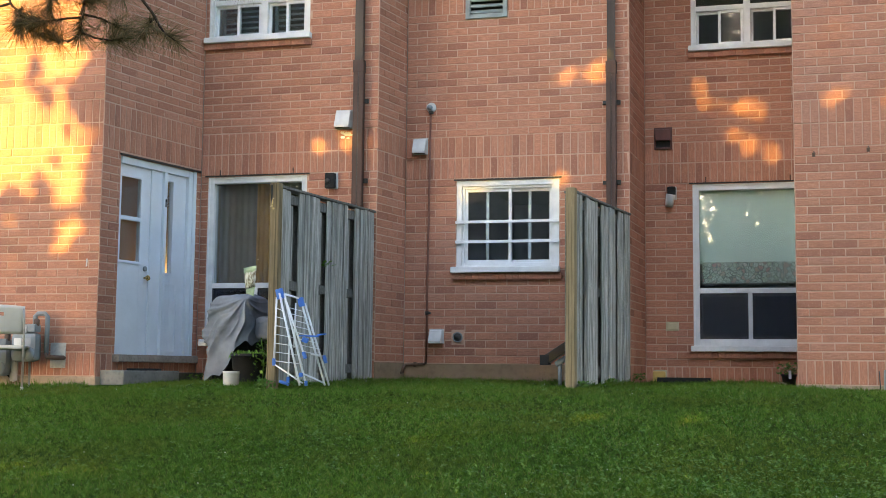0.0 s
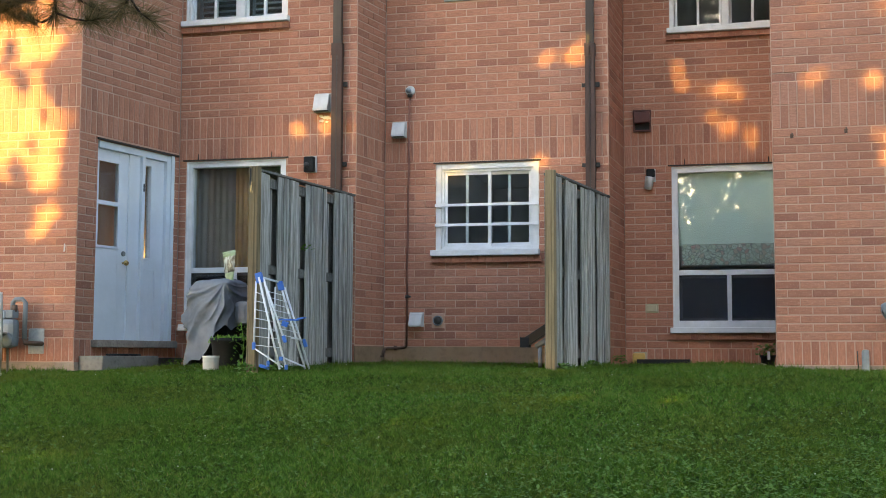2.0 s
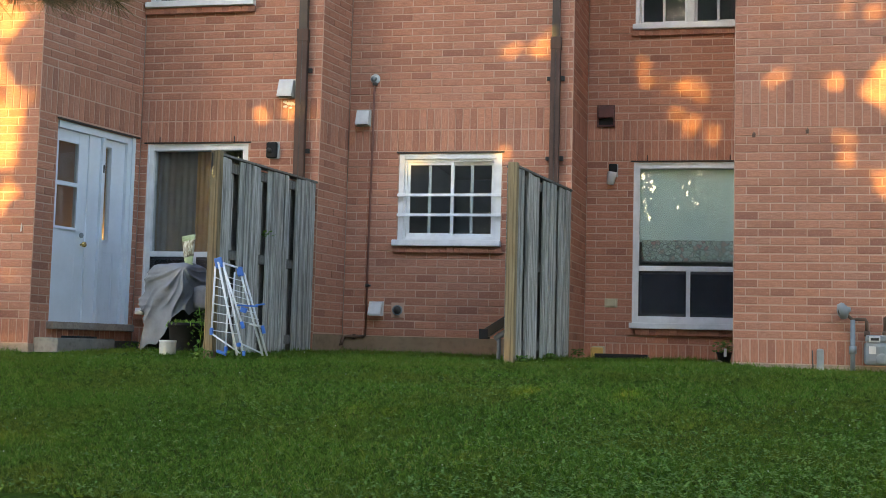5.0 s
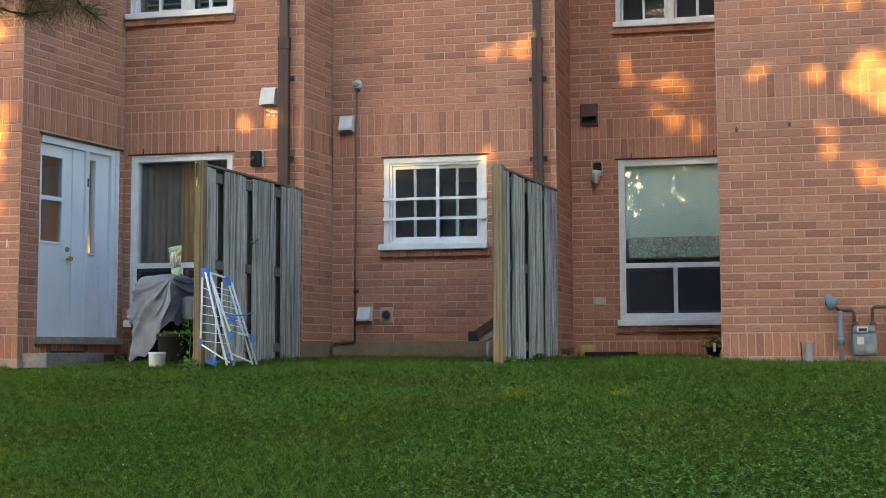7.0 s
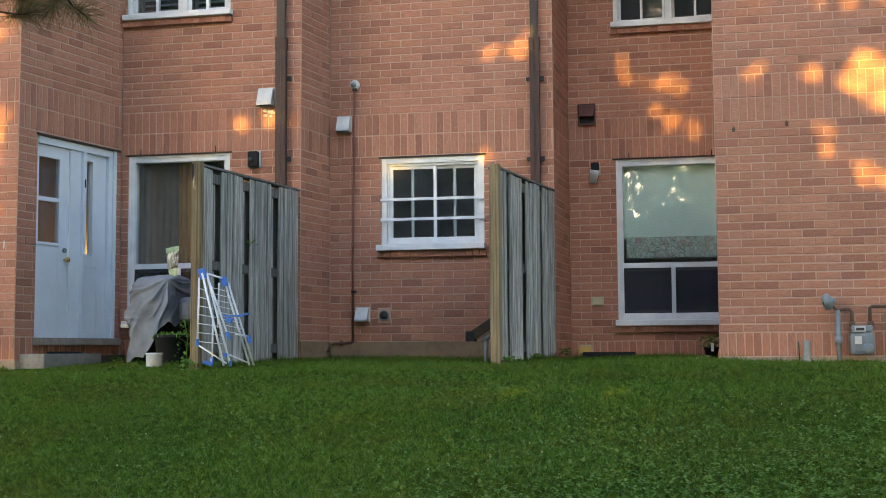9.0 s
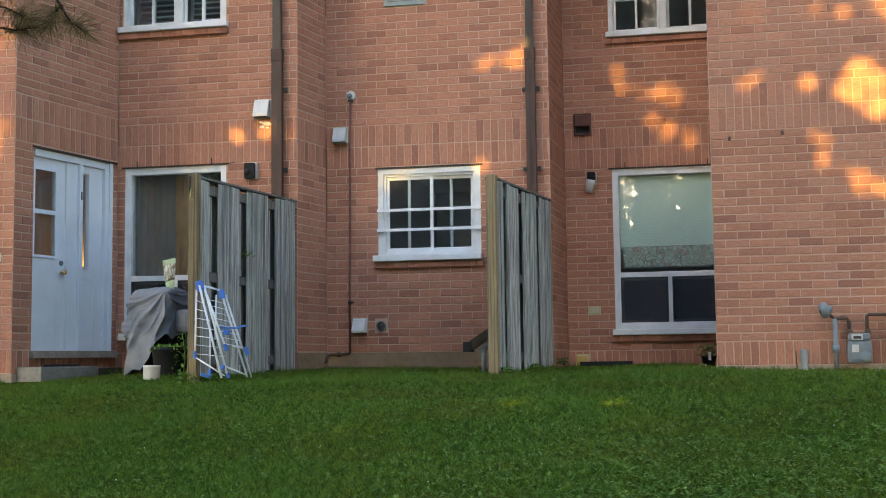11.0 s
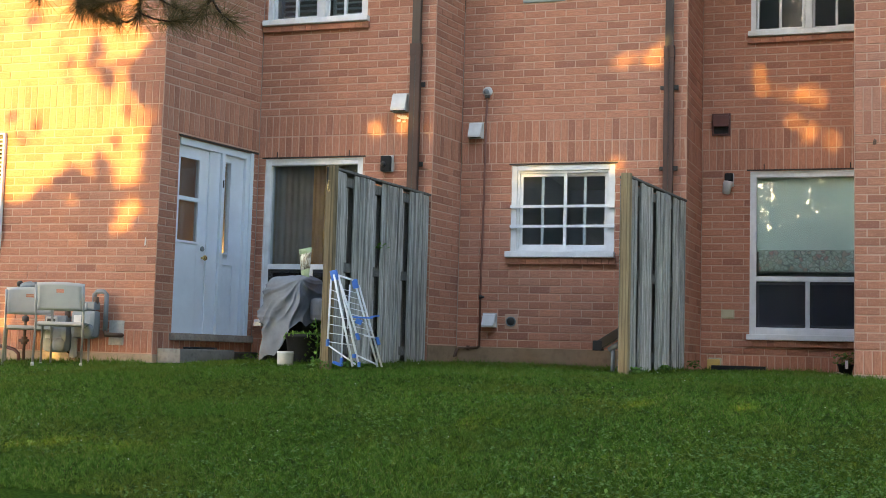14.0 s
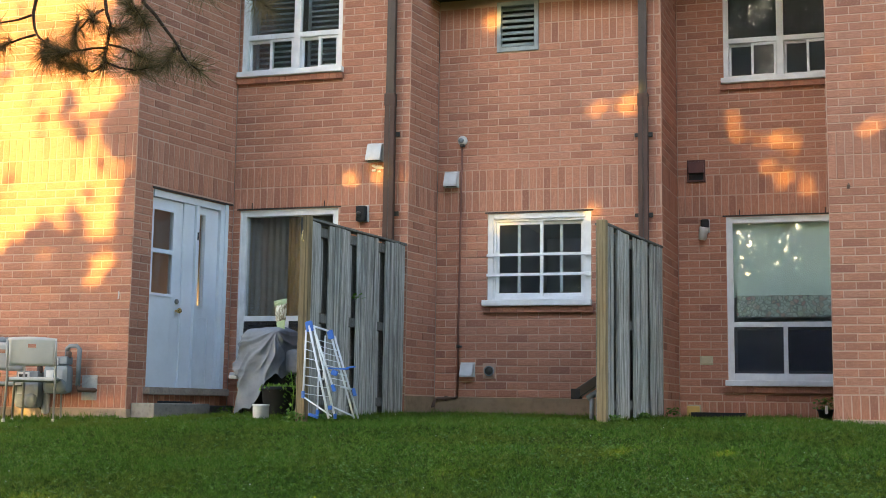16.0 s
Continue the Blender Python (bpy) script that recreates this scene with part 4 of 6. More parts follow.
def gas_meter(m, label, big=1.0):
    """Meter body with dial box, label, round domes and two unions."""
    g = thing("gas_meter", m, label, "gas meter", "gas meters")
    s = big
    part("meter_body", boxes((-0.115 * s, 0.115 * s, -0.16, -0.03, -0.18 * s, 0.05 * s), bevel=0.045 * s), M_GREYP, g)
    part("meter_top", boxes((-0.10 * s, 0.10 * s, -0.15, -0.04, 0.05 * s, 0.115 * s), bevel=0.015), M_GREYP, g)
    part("dial_box", boxes((-0.075 * s, 0.03 * s, -0.172, -0.15, 0.045 * s, 0.105 * s), bevel=0.006), M_VENT, g, "white dial housing")
    part("dial_window", boxes((-0.06 * s, 0.015 * s, -0.176, -0.172, 0.062 * s, 0.088 * s)), M_DARK, g)
    part("label_plate", boxes((-0.075 * s, -0.01 * s, -0.166, -0.158, -0.07 * s, 0.005 * s)), M_VENT, g, "white paper label")
    for x in (-0.085, 0.085):
        part("union", lathe([(0.024, 0.10 * s), (0.03, 0.115 * s), (0.03, 0.15 * s), (0.02, 0.155 * s)], 12, m=pose(x * s, -0.095, 0)), M_RUST, g)
    part("belly_dome", lathe([(0.06 * s, 0), (0.058 * s, 0.012), (0.03 * s, 0.022), (0.001, 0.024)], 20, m=pose(0.05 * s, -0.155, -0.12 * s, 90)), M_GREYP, g)
    return g


gas_meter(pose(1.572, RW - 0.02, 0.235), "grey gas meter with a white dial by the wall")
gas_meter(pose(-7.425, LW - 0.06, 0.43), "grey gas meter behind the patio chair", 1.3)
gas_meter(pose(-7.76, LW - 0.06, 0.28), "second grey gas meter low behind the chairs", 1.3)
gp = thing("gas_pipe", pose(0, RW - 0.09, 0), "grey gas pipes with rusty fittings and regulator", "pipe")
part("riser", tubes(([(1.355, 0, -0.1), (1.355, 0, 0.50)], 0.024), ([(1.355, 0, 0.16), (1.355, 0, 0.24)], 0.036), sides=12), M_GREYP, gp)
part("regulator", lathe([(0.03, -0.06), (0.075, -0.045), (0.085, 0), (0.075, 0.02), (0.03, 0.045), (0.02, 0.07)], 18, m=pose(1.265, -0.03, 0.585, 0, 75, 0)), M_GREYP, gp)
part("regulator_cap", lathe([(0.035, 0), (0.035, 0.035), (0.02, 0.04)], 14, m=pose(1.24, -0.05, 0.575, 90)), M_DARK, gp)
part("branch", tubes(([(1.30, -0.02, 0.54), (1.355, 0, 0.50), (1.40, 0, 0.505), (1.47, 0, 0.505), (1.487, 0, 0.48), (1.487, 0, 0.38)], 0.017)), M_RUST, gp)
part("outlet_branch", tubes(([(1.657, 0, 0.38), (1.657, 0, 0.52), (1.68, 0, 0.535), (1.83, 0, 0.535), (1.86, 0, 0.50)], 0.017)), M_RUST, gp)
part("outlet_riser", tubes(([(1.86, 0, 0.52), (1.86, 0, 0.17), (1.885, 0.02, 0.15), (1.93, 0.06, 0.15)], 0.022), sides=12), M_GREYP, gp)
gl = thing("gas_pipe", pose(0.06, LW - 0.10, 0), "grey gas pipe bending into the wall", "pipe")
part("riser", tubes(([(-7.43, 0, 0.58), (-7.43, 0, 0.66), (-7.40, 0, 0.69), (-7.32, 0, 0.69), (-7.285, 0, 0.66), (-7.285, 0, 0.28)], 0.024), sides=12), M_GREYP, gl)
part("elbow", tubes(([(-7.285, 0, 0.29), (-7.275, 0, 0.245), (-7.16, 0.01, 0.24), (-7.14, 0.11, 0.24)], 0.024), sides=12), M_RUST, gl)
gv = thing("gas_pipe", pose(-8.21, LW - 0.09, 0), "rusty gas service pipe with a shut-off valve", "pipe")
part("riser", tubes(([(0, 0, -0.15), (0, 0, 0.44)], 0.016), sides=10), M_RUST, gv)
part("valve", tubes(([(0, 0, 0.12), (0, 0, 0.20)], 0.032), ([(-0.055, -0.01, 0.16), (0.055, -0.01, 0.16)], 0.016), sides=10), M_RUST, gv)
part("union", lathe([(0.022, 0.36), (0.036, 0.37), (0.036, 0.41), (0.022, 0.42)], 10), M_DARK, gv)
part("branch", tubes(([(0, 0, 0.44), (0.02, 0, 0.47), (0.14, 0, 0.47), (0.30, 0, 0.46)], 0.016), sides=10), M_RUST, gv)
gr = thing("gas_regulator", pose(-8.23, LW - 0.07, 0.74), "grey pipe regulator fixed to the brick wing", "regulator")
part("body", lathe([(0.02, -0.09), (0.045, -0.075), (0.052, -0.02), (0.045, 0.04), (0.028, 0.06), (0.028, 0.10)], 16, m=pose(0.02, 0, 0, 0, 78, 0)), M_GREYP, gr)
part("cap", lathe([(0.03, 0), (0.036, 0.012), (0.03, 0.04)], 14, m=pose(-0.07, 0, 0.02, 0, -80, 0)), M_DARK, gr)
part("stub", tubes(([(0.03, 0, 0.0), (0.03, 0.075, 0.0)], 0.018), sides=10), M_RUST, gr)
hs = thing("hose", pose(-8.21, LW - 0.14, 0), "dark red rubber hose drooping to the ground", "hose")
part("loop", tubes(([(-0.02, 0.0, -0.06), (-0.03, 0, 0.02), (-0.08, 0, 0.06), (-0.18, 0, 0.085), (-0.30, 0, 0.10), (-0.42, 0, 0.04), (-0.46, 0, -0.08)], 0.018), sides=10), M_REDV, hs)
mark = thing("paint_mark", pose(-6.86, LW, 1.22), "small white paint smear on the brick", "paint mark")
part("smear", prism([(-0.008, -0.04), (0.006, -0.035), (0.010, 0.02), (0.002, 0.05), (-0.006, 0.03)], -0.004, 0.002), M_VENT, mark)
plate = thing("patch_plate", pose(-7.155, LW, 0.265), "pale mortar patch round the gas pipe", "plate")
part("slab", boxes((-0.085, 0.095, -0.008, 0.02, -0.13, 0.13), bevel=0.01), M_GREYLITE, plate)
cond = thing("marker_post", pose(1.05, RW - 0.03, 0), "grey rounded utility cover standing by the wall", "utility box")
part("cover", boxes((-0.035, 0.035, -0.05, 0.0, -0.1, 0.205), bevel=0.022), M_LOUV, cond)
stk = thing("stake", pose(0.985, RW - 0.05, 0), "thin dark stick leaning on the wall", "stick")
part("rod", tubes(([(0.0, 0, -0.05), (-0.01, 0.02, 0.19)], 0.006)), M_DARK, stk)
sw = thing("cable_box", pose(-7.62, LW - 0.05, 0.10), "small white oval cable box on the foundation", "box")
part("case", boxes((-0.035, 0.035, -0.05, 0.02, -0.11, 0.12), bevel=0.03), M_VENT, sw)
part("lead", tubes(([(-0.02, -0.02, -0.08), (-0.12, -0.06, 0.02), (-0.15, -0.06, 0.14), (-0.05, -0.04, 0.15)], 0.008)), M_BLACK, sw)

# ---- covered barbecue ----


def build_barbecue():
    """A cloth thrown over a barbecue: a boxy top, a bulge over the handle, folds from one corner, a hem that rises."""
    g = thing("barbecue", pose(-5.55, 12.30, 0.0, 0, 0, -6), "barbecue under a sagging grey cloth cover", "barbecue")
    bm = bmesh.new()
    n, rows = 150, 70
    rings = []
    for r in range(rows + 1):
        k = r / rows
        ring_v = []
        for j in range(n):
            a = 2 * math.pi * j / n
            c, s = math.cos(a), math.sin(a)
            e = 0.42
            ux, uy = math.copysign(abs(c) ** e, c), math.copysign(abs(s) ** e, s)
            hem = 0.03 + 0.05 * (1 + math.sin(7 * a + 1.0)) * 0.5
            if s < 0.5:
                rise = min(1.0, max(0.0, (ux + 0.12) / 0.80))
                hem += 0.36 * rise * rise * (3 - 2 * rise)
            if c < -0.55 and s < 0:
                hem -= 0.05
            top = 0.912 + 0.012 * ux
            z = hem + (top - hem) * k
            left = max(0.0, -ux)
            bulge = 0.075 * math.exp(-((z - 0.50) / 0.085) ** 2) - 0.035 * math.exp(-((z - 0.33) / 0.07) ** 2) + 0.030 * math.exp(-((z - 0.12) / 0.12) ** 2)
            hw = 0.275 + left * (bulge + 0.035 * max(0.0, 0.80 - z) / 0.8 - 0.012)
            hd = 0.25 + 0.05 * (1 - k) * max(0.0, -s)
            sh = max(0.0, (k - 0.90) / 0.10)
            hw -= 0.055 * sh ** 2.2
            hd -= 0.055 * sh ** 2.2
            x, y = hw * ux, hd * uy
            # folds fan out from the upper front corner
            fx, fz = 0.20 - x, 0.90 - z
            rad = math.hypot(fx, fz)
            ang = math.atan2(fz, fx + 0.02)
            wob = noise.noise(Vector((x * 3.1, y * 3.1, z * 3.1)))
            fan = (1 - abs(math.sin(ang * 6.2 + 1.6 * wob + 0.5))) ** 2.2 * 0.042 * min(1.0, rad / 0.22)
            fan += (1 - abs(math.sin(ang * 13.0 + 2.6 * wob))) ** 3 * 0.018 * min(1.0, rad / 0.3)
            sag = 0.020 * noise.noise(Vector((x * 6, y * 6, z * 5 + 3))) + 0.010 * noise.noise(Vector((x * 15, y * 15, z * 13)))
            loops = 0.012 * max(0.0, math.sin(z * 95)) * left * math.exp(-((z - 0.50) / 0.08) ** 2)
            q = (fan + sag) * (0.35 + 0.65 * min(1.0, (1 - k) * 6)) + loops - 0.018
            ring_v.append(bm.verts.new((x + q * ux * 0.8, y + q * uy, z + 0.008 * noise.noise(Vector((x * 9, y * 9, 2))) * k)))
        rings.append(ring_v)
    for a, b in zip(rings, rings[1:]):
        for j in range(n):
            bm.faces.new((a[j], a[(j + 1) % n], b[(j + 1) % n], b[j])).smooth = True
    last = rings[-1]
    for s, dz in ((0.85, 0.012), (0.5, 0.006)):
        nxt = [bm.verts.new((v.co.x * s, v.co.y * s, v.co.z + dz + 0.006 * noise.noise(v.co * 14))) for v in last]
        for j in range(n):
            bm.faces.new((last[j], last[(j + 1) % n], nxt[(j + 1) % n], nxt[j])).smooth = True
        last = nxt
    bm.faces.new(last).smooth = True
    part("cover", bm, M_COVER, g)
    part("cart", boxes((-0.22, 0.22, -0.17, 0.18, 0.02, 0.75), bevel=0.02), M_BLACK, g, "black metal cart")
    part("side_cover", boxes((0.25, 0.44, -0.12, 0.16, 0.45, 0.70), bevel=0.06), M_COVER, g, "cover over the side shelf")
    part("side_shelf", boxes((-0.40, -0.30, -0.16, 0.05, 0.385, 0.425), bevel=0.01), M_VENT, g, "white end of the side shelf")


build_barbecue()

def build_packet():
    """A half-empty seed bag, crumpled, printed pale green above and see-through below."""
    bag = thing("seed_packet", pose(-5.37, 12.18, 0.90, 4, 0, -10), "crumpled clear and pale green seed packet", "packet")

    def sheet(z0, z1, y, w0, w1, seed, depth):
        bm = bmesh.new()
        n, m = 10, 10
        rows = []
        for i in range(m + 1):
            k = i / m
            w = w0 + (w1 - w0) * k
            row = []
            for side in (-1, 1):
                for j in range(n + 1):
                    u = j / n * 2 - 1
                    puff = depth * (1 - u * u) * math.sin(math.pi * min(1.0, 0.15 + k * 0.8))
                    cr = 0.010 * noise.noise(Vector((u * 3, k * 4 + z0 * 9, seed + side)))
                    row.append(bm.verts.new((u * w * side * -1 + 0.008 * noise.noise(Vector((k * 6, seed, 1.0))), y + side * puff + cr, z0 + (z1 - z0) * k + 0.012 * u * side * -1)))
            rows.append(row)
        for p, q in zip(rows, rows[1:]):
            for j in range(len(p)):
                t = (j + 1) % len(p)
                bm.faces.new((p[j], p[t], q[t], q[j])).smooth = True
        bm.faces.new(rows[-1])
        bm.faces.new(rows[0][::-1])
        bmesh.ops.recalc_face_normals(bm, faces=bm.faces)
        return bm

    part("foil", sheet(0.10, 0.275, 0.0, 0.062, 0.078, 3, 0.028), M_PACKET, bag, "clear foil with dark seeds inside")
    part("green_band", sheet(0.262, 0.325, 0.0, 0.078, 0.082, 5, 0.012), M_PALEGREEN, bag, "pale green printed top")
    part("tail", sheet(0.0, 0.105, 0.0, 0.045, 0.058, 7, 0.012), M_PALEGREEN, bag, "folded pale green bottom")


build_packet()

pot = thing("plant_pot", pose(-5.25, 11.93, -0.01), "black plastic pot with bright green seedlings", "plant pot")
part("tub", lathe([(0.145, 0), (0.155, 0.02), (0.185, 0.27), (0.198, 0.275), (0.198, 0.31), (0.182, 0.312), (0.178, 0.26), (0.001, 0.255)], 28), M_BLACK, pot)


def leaf_clump(n, spread, height, leaf, seed, lean=0.6):
    """Many small two-triangle leaves on a loose clump, as arrays."""
    g = np.random.default_rng(seed)
    base = np.c_[g.normal(0, spread, n), g.normal(0, spread, n), height * g.random(n) ** 0.8]
    yaw, tilt = g.random(n) * 2 * np.pi, g.normal(0.9, 0.4, n)
    d = np.c_[np.cos(yaw) * np.sin(tilt), np.sin(yaw) * np.sin(tilt), np.cos(tilt) * lean]
    s = np.c_[-np.sin(yaw), np.cos(yaw), np.zeros(n)]
    ln = leaf * (0.6 + 0.8 * g.random(n))[:, None]
    v = np.stack([base, base + d * ln * 0.5 + s * ln * 0.28, base + d * ln, base + d * ln * 0.5 - s * ln * 0.28], 1)
    return v.reshape(-1, 3), np.arange(4 * n).reshape(n, 4)


v, fc = leaf_clump(900, 0.075, 0.05, 0.034, 2, 1.5)
tagged(soup("foliage", v + [0, 0, 0.25], fc, M_PLANT, pot), kind="stuff")
vine = thing("climbing_weed", pose(-4.82, 11.25, 0.0), "leafy weed growing up beside the post", "plant")
v, fc = leaf_clump(90, 0.035, 0.42, 0.05, 6)
tagged(soup("leaves", v, fc, M_CLOVER, vine), kind="stuff")
part("stem", tubes(([(0, 0, -0.05), (0.02, 0, 0.25), (-0.02, 0.01, 0.45)], 0.005)), M_PLANT, vine)

tub = thing("white_tub", pose(-5.21, 11.40, -0.02), "small white plastic tub on the grass", "tub")
part("tub_body", lathe([(0.074, 0), (0.079, 0.006), (0.081, 0.12), (0.081, 0.128)], 28), M_VENT, tub)
part("tub_rim", lathe([(0.081, 0.122), (0.085, 0.125), (0.085, 0.14), (0.078, 0.142), (0.001, 0.138)], 28), M_WHITE, tub)

# ---- folding clothes rack ----


def build_rack():
    g = thing("clothes_rack", pose(-4.525, 10.84, 0.0) @ Matrix.Diagonal((1.02, 0.8, 0.97, 1)), "folded white wire clothes rack with blue plastic joints", "clothes rack")

    def pole(name, a, b, r=0.0095, ya=0.0, yb=0.0):
        part(name, tubes(([(a[0], ya, a[1]), (b[0], yb, b[1])], r), sides=8), M_RACK, g)

    def joint(x, z, y, w, h, turn=0):
        b = boxes((-w / 2, w / 2, -0.02, 0.02, -h / 2, h / 2), bevel=0.009)
        b.transform(pose(x, y, z, 0, turn))
        part("joint", b, M_BLUE, g, "blue plastic joint")

    pole("leg", (0.045, 0.88), (0.285, 0.0), 0.011, -0.02, -0.10)
    pole("leg", (0.085, 0.87), (0.335, 0.0), 0.011, 0.0, -0.06)
    pole("leg", (0.21, 0.82), (0.445, 0.0), 0.010, 0.12, 0.18)
    pole("leg", (0.245, 0.79), (0.475, 0.0), 0.010, 0.14, 0.22)
    pole("leg", (0.115, 0.48), (0.11, 0.03), 0.009, 0.1, 0.1)
    pole("wing_side", (0.012, 0.84), (0.0, 0.22), 0.010)
    pole("wing_side", (0.12, 0.79), (0.31, 0.28), 0.010, -0.03, -0.05)
    pole("wing_side", (0.17, 0.79), (0.16, 0.36), 0.008, 0.1, 0.1)
    pole("crossbar", (0.05, 0.885), (0.21, 0.83), 0.010, 0.0, 0.12)
    pole("crossbar", (0.0, 0.20), (0.29, 0.02), 0.008, 0.0, -0.02)
    pole("crossbar", (0.33, 0.30), (0.45, 0.27), 0.008, 0.1, 0.16)
    pole("crossbar", (0.30, 0.11), (0.47, 0.02), 0.008, -0.04, 0.1)
    for k in range(7):
        z = 0.74 - 0.085 * k
        pole("wire", (0.008, z), (0.085 + 0.035 * k, z - 0.03), 0.0035, 0.0, -0.04)
    for k in range(8):
        z = 0.74 - 0.06 * k
        pole("wire", (0.145 + 0.022 * k, z), (0.25 + 0.026 * k, z - 0.035), 0.0035, -0.02, 0.14)
    joint(0.045, 0.875, -0.005, 0.07, 0.10, -14)
    joint(0.215, 0.80, 0.12, 0.055, 0.09, -14)
    joint(0.0, 0.22, 0.0, 0.03, 0.07)
    joint(0.31, 0.285, -0.05, 0.03, 0.07, -20)
    joint(0.45, 0.25, 0.15, 0.03, 0.08, -16)
    joint(0.08, 0.02, 0.08, 0.10, 0.03, 18)
    joint(0.112, 0.05, 0.1, 0.03, 0.06)
    joint(0.335, 0.02, -0.06, 0.025, 0.05)
    joint(0.29, 0.10, -0.08, 0.035, 0.04)
    joint(0.33, 0.47, 0.02, 0.20, 0.016, 2)
    joint(0.44, 0.485, 0.06, 0.09, 0.016, -8)
    joint(0.30, 0.43, 0.0, 0.06, 0.05, 20)


build_rack()

# ---- chairs ----


def build_chair(m, label):
    c = thing("patio_chair", m, label, "chair", "patio chairs")
    bm = bmesh.new()
    n, rows = 12, 8
    grid = {}
    for side in (0, 1):
        for i in range(n + 1):
            for j in range(rows + 1):
                u, w = i / n * 2 - 1, j / rows
                grid[side, i, j] = bm.verts.new((u * (0.222 + 0.012 * w), 0.035 * u * u - 0.055 * w + (0.012 if side else 0.0), 0.55 + 0.285 * w - 0.012 * u * u * w))
    for side in (0, 1):
        for i in range(n):
            for j in range(rows):
                if j == 5 and 5 <= i <= 6:
                    continue  # grip slot
                q = (grid[side, i, j], grid[side, i + 1, j], grid[side, i + 1, j + 1], grid[side, i, j + 1])
                bm.faces.new(q if not side else q[::-1]).smooth = True
    rim = [(i, 0) for i in range(n)] + [(n, j) for j in range(rows)] + [(i, rows) for i in range(n, 0, -1)] + [(0, j) for j in range(rows, 0, -1)]
    for (a, b), (p, q) in zip(rim, rim[1:] + rim[:1]):
        bm.faces.new((grid[0, a, b], grid[1, a, b], grid[1, p, q], grid[0, p, q]))
    bmesh.ops.recalc_face_normals(bm, faces=bm.faces)
    part("backrest", bm, M_CHAIR, c)
    part("seat", boxes((-0.215, 0.215, 0.03, 0.45, 0.405, 0.440), bevel=0.01), M_CHAIR, c)
    for x in (-0.23, 0.23):
        part("side_frame", tubes(([(x, -0.06, 0.80), (x, 0.0, 0.62), (x, 0.03, 0.44), (x * 1.02, -0.02, 0.0)], 0.012), ([(x, 0.03, 0.425), (x, 0.44, 0.425), (x * 1.02, 0.47, 0.38), (x * 1.04, 0.49, 0.0)], 0.012)), M_CHAIRF, c, "grey steel tube legs")
        for y in (-0.02, 0.49):
            part("foot", lathe([(0.016, 0), (0.017, 0.03), (0.012, 0.034)], 10, m=pose(x * (1.02 if y < 0 else 1.04), y, -0.004)), M_CHAIR, c)
    part("seat_rail", tubes(([(-0.225, 0.06, 0.405), (0.225, 0.06, 0.405)], 0.010), ([(-0.225, 0.42, 0.405), (0.225, 0.42, 0.405)], 0.010)), M_CHAIRF, c)
    return c


chair = build_chair(pose(-7.385, 10.72, -0.085, 0, 0, 26), "beige plastic patio chair with a slotted backrest")
copy_thing(chair, pose(-7.93, 10.98, -0.125, 0, 0, 34))

# ---- small things along the wall ----
yb = thing("drain_cover", pose(-1.31, RR - 0.02, 0.11), "yellowed plastic cover at the wall foot", "cover")
part("box", boxes((-0.075, 0.07, -0.05, 0.01, -0.10, 0.06), bevel=0.016), M_YELLOW, yb)
part("rim", boxes((-0.06, 0.085, 0.0, 0.018, -0.10, 0.075), bevel=0.006), M_IVORY, yb)
tr = thing("planter_tray", pose(-1.0, 14.2, 0.045), "long black plastic tray on the grass", "tray")
part("tray_wall", boxes((-0.29, 0.29, -0.10, -0.08, 0, 0.055), (-0.29, 0.29, 0.08, 0.10, 0, 0.055), (-0.29, -0.27, -0.08, 0.08, 0, 0.055), (0.27, 0.29, -0.08, 0.08, 0, 0.055), bevel=0.004), M_BLACK, tr)
part("tray_floor", boxes((-0.27, 0.27, -0.08, 0.08, 0.0, 0.02)), M_BLACK, tr)
fp = thing("flower_pot", pose(0.13, 14.2, 0.02), "dark pot of faded flowers by the wing wall", "plant pot")
part("pot", lathe([(0.06, 0), (0.08, 0.11), (0.088, 0.115), (0.088, 0.13), (0.07, 0.13), (0.001, 0.11)], 20), M_BLACK, fp)
v, fc = leaf_clump(150, 0.055, 0.14, 0.05, 12)
tagged(soup("foliage", v + [0, 0, 0.10], fc, M_CLOVER, fp), kind="stuff")
v, fc = leaf_clump(26, 0.06, 0.05, 0.035, 13)
tagged(soup("flower_head", v + [0, -0.02, 0.20], fc, M_ORANGE, fp), kind="stuff")
part("plant_tag", boxes((-0.005, 0.025, -0.10, -0.097, 0.08, 0.17)), M_WHITE, fp, "white plastic plant tag")
st1 = thing("stone", pose(0.05, 14.02, 0.03), "small tan stone beside the flower pot", "stone")
_b = bmesh.new()
bmesh.ops.create_icosphere(_b, subdivisions=2, radius=1, matrix=Matrix.Diagonal((0.07, 0.05, 0.035, 1)))
for _v in _b.verts:
    _v.co *= 1 + 0.12 * noise.noise(_v.co * 30)
part("pebble", _b, M_FOUND, st1)
for _k, (_x, _y, _s, _h) in enumerate(((-1.74, 11.66, 0.04, 0.06), (-1.42, 13.45, 0.05, 0.10), (-1.62, 12.7, 0.04, 0.05), (-4.60, 10.80, 0.06, 0.10), (-6.05, 12.4, 0.07, 0.08), (-4.3, 10.95, 0.05, 0.08))):
    _w = thing("weed", pose(_x, _y, float(ground_z(_x, _y))), "small broad-leaved weed at the fence foot", "plant", "weeds")
    v, fc = leaf_clump(60, _s, _h, 0.055, 30 + _k)
    tagged(soup("leaves", v, fc, M_CLOVER, _w), kind="stuff")
ivy = thing("fence_sprig", pose(-4.375, 11.78, 1.18), "small green sprig poking through the fence", "plant")
v, fc = leaf_clump(14, 0.016, 0.04, 0.06, 77)
